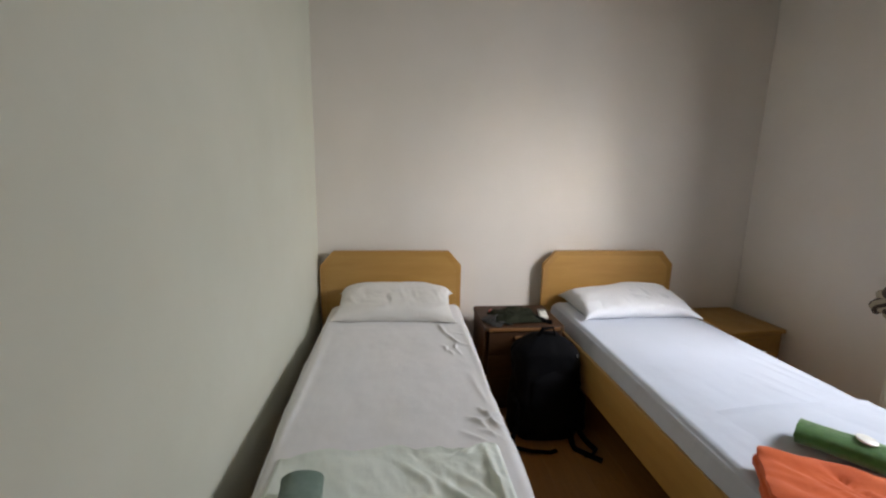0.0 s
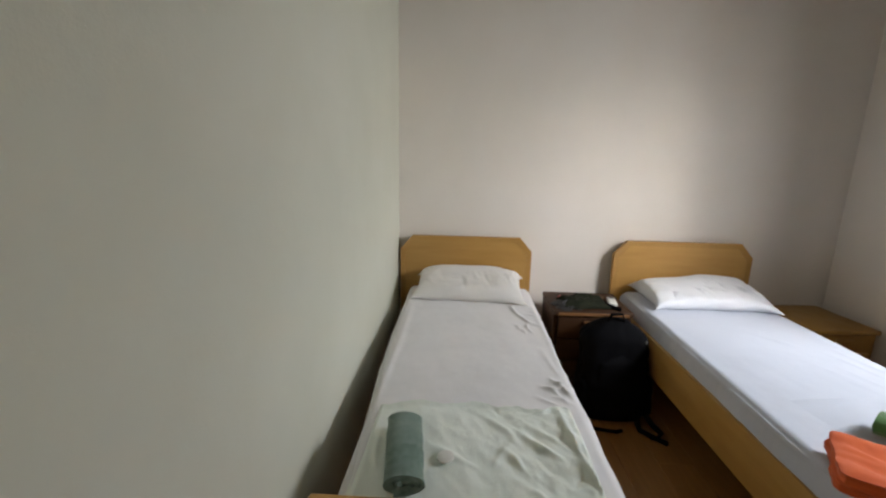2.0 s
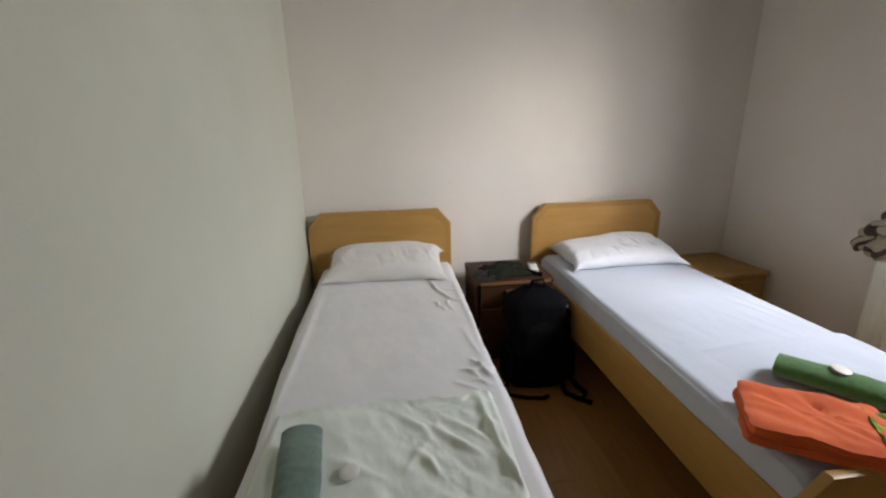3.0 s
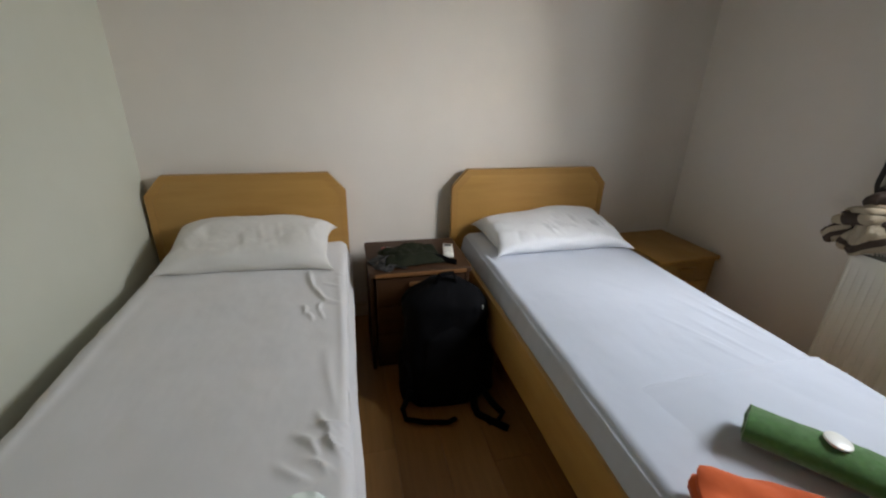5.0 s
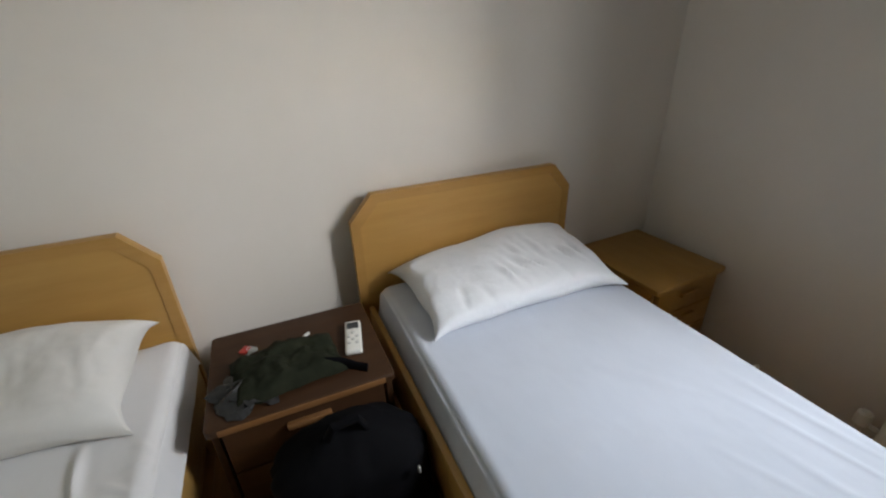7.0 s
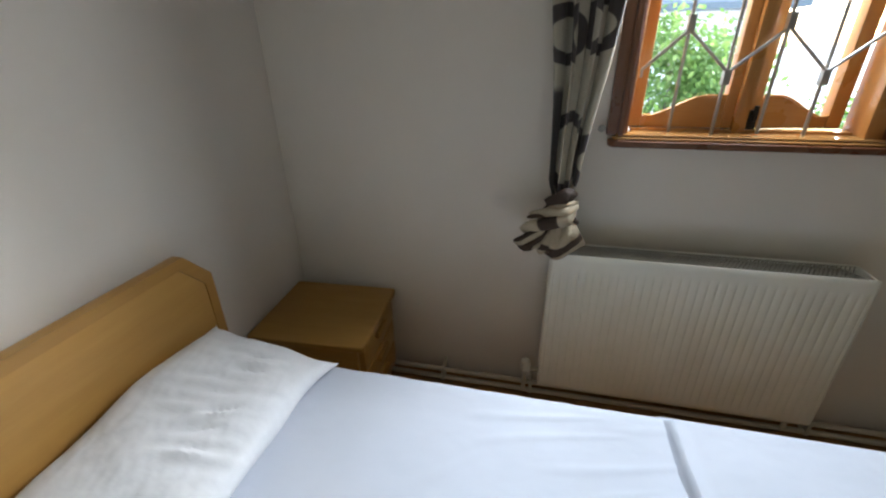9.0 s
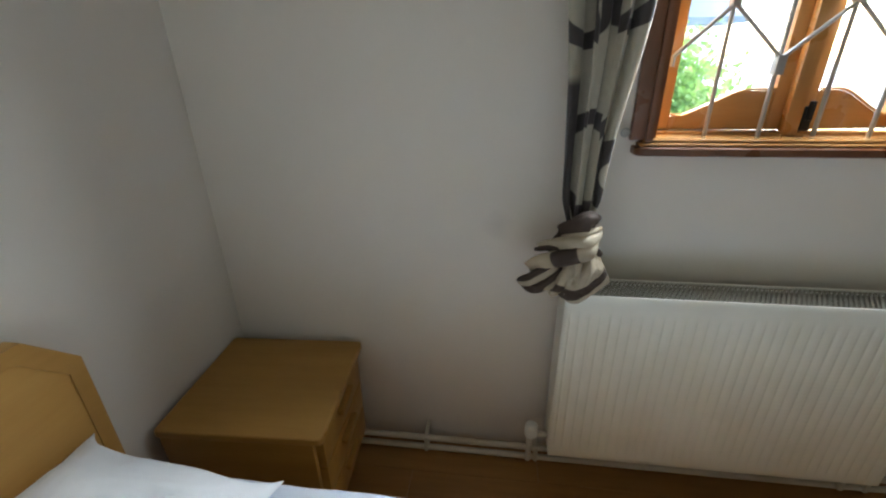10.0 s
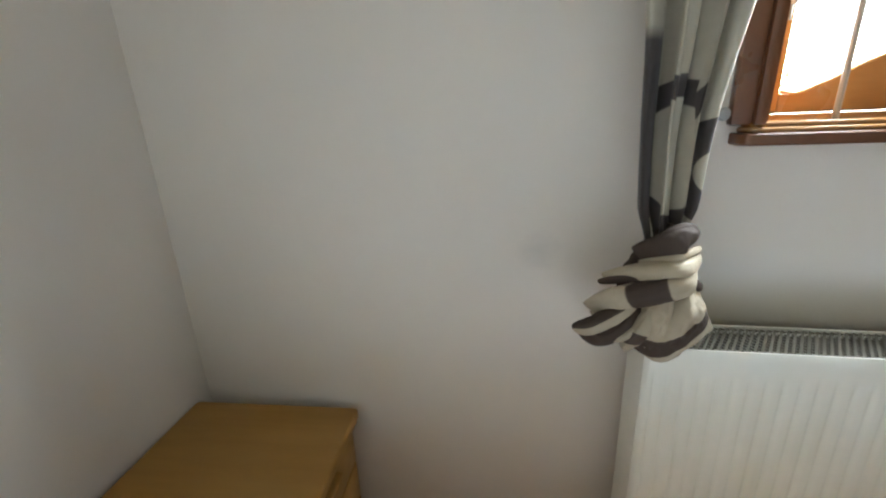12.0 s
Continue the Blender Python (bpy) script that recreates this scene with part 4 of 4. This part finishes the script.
part("bow", lathe([(0.012, 0.001), (0.015, 0.003), (0.012, 0.006)], 18, at=(0, 0.010, 0)), GREY_PLASTIC, key, "grey plastic bow")
part("tag", boxed((-0.036, -0.012, 0.0), (-0.012, 0.022, 0.007), 0.003), RED, key, "red plastic tag")
part("ring", tube([(0.010 * math.cos(a) - 0.010, 0.010 + 0.010 * math.sin(a), 0.008) for a in (0, 0.8, 1.6, 2.4, 3.2, 4.0, 4.8, 5.6)], 0.0012, 6, closed=True), STEEL, key)
pen = thing("lighter", (1.36, -0.262, 0.56), "small white lighter on the dark nightstand", "lighter", turn=35)
part("case", boxed((-0.013, -0.0045, 0.0), (0.013, 0.0045, 0.009), 0.003), WHITE_PLASTIC, pen)


# ---- backpack on the floor, leaning on the nightstand ----
bag = thing("backpack", (1.39, -0.76, 0), "black nylon backpack leaning on the dark nightstand", "backpack")
def pack(w, d, h, cx, cy, z0, lean, seed):
    def f(u, v):
        a = 2 * math.pi * u
        c, s = math.cos(a), math.sin(a)
        q = abs(c) ** 3 + abs(s) ** 3
        k = 1 / q ** (1 / 3)
        top = max(0.0, 1 - 0.05 * v - soft(0.76, 1.0, v) ** 2 * 0.62) if v < 0.995 else 0.02
        low = 0.86 + 0.14 * soft(0, 0.12, v)
        r = k * top * low * (1 + 0.09 * fbm(c * 2, s * 2, v * 4 + seed) + 0.035 * fbm(c * 5, s * 5, v * 11 + seed))
        if v < 0.005:
            r *= 0.02
        return (cx + w * r * c, cy + d * r * s + lean * v, z0 + h * min(1, max(v, 0)))
    return sheet_of(48, 40, f, 0, True)
part("main_compartment", pack(0.200, 0.120, 0.585, 0.012, 0.0, 0, 0.085, 1), BLACK_CLOTH, bag)
part("front_pocket", pack(0.145, 0.036, 0.36, 0.03, -0.092, 0.05, 0.055, 5), BLACK_CLOTH, bag)
for s in (-1, 1):
    part("side_pocket", pack(0.045, 0.075, 0.24, 0.012 + s * 0.175, -0.005, 0.03, 0.02, 8 + s), BLACK_CLOTH, bag)
part("haul_loop", tube([(-0.04, 0.05, 0.57), (-0.02, 0.04, 0.617), (0.04, 0.04, 0.62), (0.06, 0.05, 0.57)], 0.011, 8, 0.5), BLACK_CLOTH, bag)
for pts in ([(-0.17, -0.09, 0.12), (-0.21, -0.12, 0.05), (-0.20, -0.15, 0.018), (-0.12, -0.18, 0.014), (-0.02, -0.20, 0.014), (0.015, -0.185, 0.014)],
            [(0.10, -0.14, 0.12), (0.11, -0.16, 0.04), (0.12, -0.18, 0.016), (0.17, -0.23, 0.014), (0.225, -0.285, 0.014)],
            [(0.15, -0.10, 0.10), (0.20, -0.14, 0.03), (0.235, -0.19, 0.008), (0.20, -0.225, 0.008), (0.155, -0.235, 0.008)]):
    part("strap", tube(pts, 0.016, 8, 0.6), BLACK_CLOTH, bag)
part("zip_pull", boxed((0.149, -0.062, 0.480), (0.154, -0.052, 0.502), 0.002, 1), GREY_PLASTIC, bag, "small grey zip pull")


# ---- radiator ----
rad = thing("radiator", (W, -1.665, 0.145), "cream enamelled panel radiator with fluted front below the window", "radiator")
RX, RY0, RY1, RH = -0.172, -0.517, 0.517, 0.643
ribs = 35
def f(u, v):
    y, z = RY0 + (RY1 - RY0) * u, RH * v
    p = (u * ribs) % 1.0
    groove = soft(0.18, 0.46, p) * (1 - soft(0.54, 0.82, p))
    inside = soft(0.035, 0.075, v) * (1 - soft(0.885, 0.935, v)) * soft(0.008, 0.02, u) * (1 - soft(0.98, 0.992, u))
    e = min(u * (RY1 - RY0), (1 - u) * (RY1 - RY0), v * RH, (1 - v) * RH)
    return (RX + 0.0036 * groove * inside + 0.006 * (1 - soft(0, 0.008, e)), y, z)
panel = sheet_of(ribs * 10, 48, f, 0.004)
part("front_panel", panel, RADIATOR, rad, "fluted front panel")
part("rear_panel", boxed((-0.075, RY0 + 0.01, 0.012), (-0.063, RY1 - 0.01, RH - 0.008), 0.004), RADIATOR, rad)
for y0, y1 in ((RY0 - 0.002, RY0 + 0.006), (RY1 - 0.006, RY1 + 0.002)):
    part("side_panel", boxed((RX + 0.009, y0, 0.004), (-0.05, y1, RH - 0.004), 0.003), RADIATOR, rad)
part("grille_rail", boxed((RX + 0.006, RY0 + 0.006, RH - 0.016), (RX + 0.014, RY1 - 0.006, RH - 0.002), 0.002), RADIATOR, rad)
part("grille_rail", boxed((-0.058, RY0 + 0.006, RH - 0.016), (-0.05, RY1 - 0.006, RH - 0.002), 0.002), RADIATOR, rad)
gx0, gx1 = RX + 0.014, -0.058
for lean, z in ((1, RH - 0.0105), (-1, RH - 0.008)):        # a lattice of slanting strips, one layer over the other
    run = lean * (gx1 - gx0) * 0.62
    strip = prism([(gx0, -run / 2 - 0.0026), (gx1, run / 2 - 0.0026), (gx1, run / 2 + 0.0026), (gx0, -run / 2 + 0.0026)], z, z + 0.0025, 2)
    strip.transform(Matrix.Translation((0, RY0 + 0.045, 0)))
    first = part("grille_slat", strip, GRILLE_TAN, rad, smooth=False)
    for k in range(1, 73):
        o = first.copy()
        scene.collection.objects.link(o)
        o.location.y = k * 0.01313
# solid block in place of the fins, coloured as dark as the shaded hollow
part("shaded_fin_block", boxed((-0.155, RY0 + 0.03, 0.05), (-0.08, RY1 - 0.03, RH - 0.05)), HOLLOW_SHADE, rad)
for y in (-0.4, 0.4):
    part("wall_bracket", boxed((-0.064, y - 0.02, 0.08), (0.001, y + 0.02, 0.5), 0.003), RADIATOR, rad)

valve = part("valve", tube([(-0.126, RY1 - 0.01, 0.045), (-0.126, RY1 + 0.055, 0.045), (-0.126, RY1 + 0.06, 0.03), (-0.11, RY1 + 0.06, -0.10)], 0.010, 10), PIPE, rad, "radiator valve")
part("valve_knob", lathe([(0.014, 0), (0.022, 0.006), (0.023, 0.03), (0.021, 0.05), (0.013, 0.058)], 20, at=(-0.126, RY1 + 0.058, 0.036)), WHITE_PLASTIC, valve, "white thermostat knob")
part("drain_pipe", tube([(-0.11, RY0 + 0.04, 0.02), (-0.11, RY0 + 0.04, -0.10)], 0.010, 10), PIPE, rad)

for z, r in ((0.018, 0.0115), (0.066, 0.0115)):
    tagged(part("heating_pipe", tube([(W - 0.075, y, z) for y in (HEAD - 0.01, -1.0, -2.4, BACK + 0.01)], r, 12), PIPE),
               "cream painted heating pipe along the foot of the wall", "pipe", "heating pipes")
for y in (-0.70, -1.12, -2.25):
    c = thing("pipe_clip", (W, y, 0.047), "cream pipe clip on the wall", "pipe clip", "pipe clips")
    part("clip", boxed((-0.09, -0.007, -0.038), (0.0, 0.007, 0.036), 0.003), PIPE, c)
tagged(part("heating_pipe", tube([(0.012, HEAD - 0.022, 0.10), (1.5, HEAD - 0.022, 0.10), (W - 0.02, HEAD - 0.022, 0.10)], 0.0115, 12), PIPE), "cream painted heating pipe behind the beds", "pipe", "heating pipes")


# ---- curtain, gathered beside the window and tied in a knot ----
cur = thing("curtain", (W - 0.08, -1.17, 0.73), "cream curtain with charcoal loops, tied in a knot", "curtain")
cm = cur.matrix_world.inverted()


def in_curtain(name, bm, label="", mat=CURTAIN):
    if mat is not CURTAIN:      # the knot is drawn tight towards its top
        bm.transform(Matrix.Translation((0, -1.014, 1.047)) @ Matrix.Diagonal((1, 0.93, 0.905, 1)) @ Matrix.Translation((0, 1.02, -1.04)))
    bm.transform(cm)
    return part(name, bm, mat, cur, label)


def f(u, v):
    z = 0.985 + (H - 0.002 - 0.985) * v
    open_ = soft(0.0, 0.55, v)
    half = 0.026 + 0.020 * soft(0, 0.05, v) + 0.066 * open_ + 0.09 * soft(0.5, 1.0, v)
    mid = -1.160 - 0.020 * soft(0, 0.3, v) - 0.03 * soft(0.4, 1, v)
    fold_ = math.sin(u * 2 * math.pi * 3.2 + 1.1 * math.sin(v * 2.5)) + 0.35 * math.sin(u * 2 * math.pi * 6.5 + v * 4)
    depth = 0.008 + 0.014 * soft(0, 0.06, v) + 0.016 * open_
    y = mid + half * (1 - 2 * u) + 0.013 * math.sin(u * 2 * math.pi * 5.6 + v * 5) * (0.4 + open_)
    x = W - 0.095 - 0.034 * soft(0.16, 0.0, v) - depth * fold_ + 0.006 * fbm(u * 4, v * 6, 3) - 0.02 * math.sin(math.pi * u)
    return (min(x, W - 0.04), y, z)
in_curtain("drape", sheet_of(160, 90, f, 0.002, uv_scale=(0.165, 1.55)))

KX = W - 0.132


def f(u, v):
    """The knot's core, hidden for the most part under the wound bands."""
    a, z = 2 * math.pi * u, 1.03 - 0.22 * v
    r = 0.026 + 0.034 * soft(0.0, 0.5, v) - 0.012 * soft(0.8, 1.0, v)
    c, s_ = math.cos(a), math.sin(a)
    r *= 1 + 0.12 * fbm(c * 3, s_ * 3, z * 22)
    return (KX + 0.75 * r * s_, -1.195 + 0.035 * soft(0, 0.8, v) + r * c, z)
in_curtain("knot", sheet_of(60, 40, f, 0.002, True, uv_scale=lambda u, v: (0.5, v)), "wound and knotted cloth", BANDED)


def along(points, t):
    """Catmull-Rom glide through the points, t from 0 to 1."""
    n = len(points) - 1
    i = min(int(t * n), n - 1)
    q = t * n - i
    p = [Vector(points[max(0, min(n, i + k))]) for k in (-1, 0, 1, 2)]
    return 0.5 * (2 * p[1] + (p[2] - p[0]) * q + (2 * p[0] - 5 * p[1] + 4 * p[2] - p[3]) * q ** 2 + (3 * p[1] - p[0] - 3 * p[2] + p[3]) * q ** 3)


def band(points, wide, thick, seed, tone, taper=0.35):
    """A soft flat roll of cloth laid along points of (y, z, distance in front of the knot's axis)."""
    def f(u, v):
        a = 2 * math.pi * u
        m, d = along(points, v), along(points, min(1, v + 0.02)) - along(points, max(0, v - 0.02))
        side = Vector((-d.y, d.x)).normalized()
        w = wide * (taper + (1 - taper) * math.sin(math.pi * min(1, max(0, v))) ** 0.6)
        pleat = 1 + 0.05 * math.sin(3 * a + seed + 3 * v) + 0.13 * fbm(1.6 * math.cos(a), 1.6 * math.sin(a), v * 4 + seed)
        c, s_ = math.cos(a), math.sin(a)
        k = w * math.copysign(abs(c) ** 0.75, c) * pleat       # a flat strip with folded, rather sharp edges
        t = thick * (w / wide) * math.copysign(abs(s_) ** 1.15, s_) * pleat * (1 + 0.35 * c)
        return (KX - m.z - t, m.x + side.x * k, m.y + side.y * k)
    return sheet_of(64, 56, f, 0, True, uv_scale=lambda u, v: (tone(u, v), v))


DARK, CREAM = (lambda u, v: 0.5), (lambda u, v: 0.1)
ONE_STRIPE = lambda u, v: 0.5 + 1.1 * (v - 0.52) + 0.05 * math.sin(6 * u)
EDGED = lambda u, v: 0.46 + 0.5 * math.exp(-((u - 0.3) / 0.10) ** 2)
for pts, wide, thick, tone, taper in (
        ([(-1.125, 0.965, 0.020), (-1.168, 0.996, 0.050), (-1.200, 1.012, 0.050), (-1.226, 0.992, 0.018)], 0.029, 0.022, DARK, 0.5),
        ([(-1.130, 0.950, 0.030), (-1.185, 0.977, 0.064), (-1.242, 0.980, 0.026)], 0.010, 0.010, CREAM, 0.4),
        ([(-1.066, 0.912, 0.018), (-1.130, 0.942, 0.056), (-1.200, 0.955, 0.066), (-1.246, 0.960, 0.020)], 0.020, 0.019, CREAM, 0.4),
        ([(-1.056, 0.902, 0.022), (-1.110, 0.926, 0.052), (-1.180, 0.936, 0.066)], 0.010, 0.010, DARK, 0.3),
        ([(-1.042, 0.838, 0.016), (-1.072, 0.876, 0.052), (-1.146, 0.908, 0.074), (-1.212, 0.928, 0.066), (-1.240, 0.930, 0.018)], 0.027, 0.020, ONE_STRIPE, 0.45),
        ([(-1.215, 0.925, 0.030), (-1.236, 0.905, 0.040), (-1.243, 0.882, 0.020)], 0.014, 0.013, DARK, 0.4)):
    in_curtain("knot_band", band(pts, wide, thick, 10 * wide + pts[0][1] * 7, tone, taper), "", BANDED)
for pts, wide, thick, tone in (
        ([(-1.130, 0.868, 0.045), (-1.090, 0.845, 0.060), (-1.045, 0.806, 0.048), (-1.010, 0.790, 0.028)], 0.024, 0.016, EDGED),
        ([(-1.140, 0.855, 0.040), (-1.098, 0.815, 0.064), (-1.058, 0.782, 0.050), (-1.022, 0.785, 0.026)], 0.020, 0.014, DARK),
        ([(-1.150, 0.830, 0.040), (-1.110, 0.806, 0.068), (-1.078, 0.783, 0.050), (-1.066, 0.770, 0.030)], 0.013, 0.012, CREAM),
        ([(-1.165, 0.870, 0.050), (-1.136, 0.815, 0.066), (-1.122, 0.775, 0.052), (-1.128, 0.748, 0.034)], 0.021, 0.015, ONE_STRIPE)):
    in_curtain("knot_tail", band(pts, wide, thick, pts[1][0] * 9, tone, 0.12), "crumpled cloth end below the knot", BANDED)


def f(u, v):
    """The cloth's end that fans out below the knot."""
    top = Vector((-1.150 - 0.085 * u, 0.895 + 0.010 * u))
    low = along([(-1.122, 0.760, 0), (-1.163, 0.747, 0), (-1.225, 0.767, 0), (-1.288, 0.808, 0)], u)
    k = v ** 0.9
    y, z = top.x + (low.x - top.x) * k, top.y + (low.y - top.y) * k
    pleat = abs(math.sin(1.7 * math.pi * (u + 0.25 * v * v) + 0.5)) * (1.1 - 0.5 * v) + 0.45 * fbm(u * 4 + 2 * v, v * 1.6, 5)
    front = 0.040 + 0.030 * math.sin(math.pi * (0.15 + 0.6 * v)) - 0.05 * (2 * u - 1) ** 2 * (0.4 + 0.6 * v)
    return (KX - front - 0.020 * pleat * (1 - 0.5 * v) - 0.010 * fbm(u * 3, v * 2.2, 2), y, z + 0.006 * math.sin(11 * u) * v)
in_curtain("knot_tail", sheet_of(60, 40, f, 0.003, uv_scale=lambda u, v: (0.5 + 0.9 * (v - 0.97 + 0.42 * u), v)), "fanned cloth end below the knot", BANDED)


def hem(seed, reach_l, reach_r, low, front, z_top, pleats):
    """The gathered cloth behind the fan."""
    def f(u, v):
        a = 2 * math.pi * u
        c, s_ = math.cos(a), math.sin(a)
        reach = reach_l if c > 0 else reach_r
        y1, z1 = -1.162 + reach * math.copysign(abs(c) ** 1.4, c), low + 0.05 * abs(c) ** 2.2
        fold_ = 0.018 * fbm(c * 2.2, s_ * 2.2, v * 2.6 + seed) + 0.012 * math.sin(pleats * a + seed) * v
        y0, x0 = -1.165 + 0.045 * c, KX + 0.036 * s_
        return (x0 + 0.010 * s_ * v + fold_ * s_, y0 + (y1 - y0) * v + fold_ * 0.6 * c, z_top + (z1 - z_top) * v)
    return sheet_of(80, 24, f, 0.002, True, uv_scale=lambda u, v: (0.5 + 0.8 * math.sin(9 * u), v))


in_curtain("knot_tail", hem(2.9, 0.110, 0.085, 0.768, 0.034, 0.885, 5), "gathered cloth end below the knot", BANDED)

hook = thing("tieback_hook", (W, -1.280, 1.222), "small pale hook on the wall beside the window", "hook")
part("hook", lathe([(0.010, -0.028), (0.013, -0.024), (0.008, -0.018), (0.006, 0.0)], 14, 0), GREY_PLASTIC, hook)


# ---- outdoors ----
structure("foundation_wall", boxed((-0.2, BACK - 0.2, -0.9), (OUT, 0.2, -0.12)), RENDERED, "plain rendered base of the house")
tagged(part("ground", boxed((-300, -300, -1.1), (500, 300, -0.9)), YARD, smooth=False), "pale concrete yard outside the house", "ground", "", "structure")
house = thing("neighbour_house", (15.5, -5.0, -0.9), "low white rendered neighbouring house with a slate blue roof", "house")
part("wall", boxed((0, -1.8, 0), (7, 7, 3.2)), RENDERED, house, smooth=False)
part("roof", prism([(-0.75, 3.15), (7.75, 3.15), (7.75, 3.3), (3.5, 5.9), (-0.75, 3.3)], -2.1, 7.4, 1), SLATE, house, "slate blue pitched roof", smooth=False)
for y in (-0.3, 2.3, 4.9):
    wn_ = part("window", boxed((-0.04, y - 0.6, 0.9), (0.02, y + 0.6, 2.1)), FAR_PANE, house, "dark bluish window", smooth=False)
    for lo, hi in (((-0.07, y - 0.68, 0.82), (-0.005, y + 0.68, 0.9)), ((-0.07, y - 0.68, 2.1), (-0.005, y + 0.68, 2.18)), ((-0.07, y - 0.04, 0.9), (-0.035, y + 0.04, 2.1))):
        part("window_frame", boxed(lo, hi), WHITE_PLASTIC, wn_, smooth=False)


def bush(at, height, spread, leaves, seed, label):
    rng = random.Random(seed)
    t = thing("shrub", at, label, "shrub", "garden shrubs")
    trunk = tube([(0, 0, 0), (0.03, 0.02, height * 0.3), (-0.02, 0.05, height * 0.6)], lambda s: 0.06 * (1 - 0.6 * s), 8)
    clumps = []
    for k in range(26):
        a, r, z = rng.uniform(0, 6.28), spread * rng.uniform(0.15, 1.0) ** 0.7, height * rng.uniform(0.25, 1.0)
        r *= 1.1 - 0.5 * (z / height) ** 2
        tip = Vector((r * math.cos(a), r * math.sin(a), z))
        clumps.append(tip)
        tube([Vector((0, 0, height * 0.3 * rng.random())), tip * 0.55 + Vector((0, 0, 0.1)), tip], lambda s: 0.022 * (1 - 0.8 * s), 5, bm=trunk)
    part("trunk", trunk, BARK, t)
    bm = bmesh.new()
    for k in range(leaves):
        c = rng.choice(clumps)
        p = c + Vector([rng.gauss(0, 0.20 * spread) for _ in range(3)])
        d = Vector([rng.gauss(0, 1) for _ in range(3)]).normalized()
        s = d.orthogonal().normalized()
        l, w = rng.uniform(0.05, 0.10), rng.uniform(0.018, 0.032)
        n = d.cross(s)
        vs = [bm.verts.new(q) for q in (p, p + d * l * 0.5 + s * w + n * 0.01, p + d * l, p + d * l * 0.5 - s * w + n * 0.01)]
        bm.faces.new(vs[:3])
        bm.faces.new((vs[0], vs[2], vs[3]))
    part("crown", bm, LEAF, t, smooth=False)
    return t


bush((7.2, -2.60, -0.9), 2.5, 0.80, 6500, 3, "leafy green garden shrub outside the window")
bush((8.4, -5.1, -0.9), 1.35, 0.9, 3500, 4, "leafy green garden shrub near the house")
bush((6.4, -4.1, -0.9), 1.15, 0.8, 2500, 6, "low leafy green garden shrub outside the window")

# ---- floor boards, each a plank of its own ----
rng = random.Random(12)
plank_w, plank_l, gap = 0.188, 1.26, 0.0009
plank_mesh = {}
row, x = 0, 0.002
while x < W - 0.01:
    wide, y = min(plank_w, W - 0.002 - x), BACK + 0.002 - plank_l * ((0.37 * row) % 1.0)
    while y < HEAD - 0.004:
        lo_, hi_ = max(y, BACK + 0.002), min(y + plank_l, HEAD - 0.002)
        if hi_ - lo_ > 0.03:
            size = (round(wide, 4), round(hi_ - lo_, 4))
            if size not in plank_mesh:
                first = part("plank", boxed((0, 0, 0), (size[0] - gap, size[1] - gap, 0.008), 0.0007, 1), FLOOR, floor, smooth=False)
                plank_mesh[size] = first.data
            else:
                first = new("plank", plank_mesh[size])
                first.parent = floor
            first.location = (x, lo_, -0.008)
        y += plank_l
    x, row = x + plank_w, row + 1
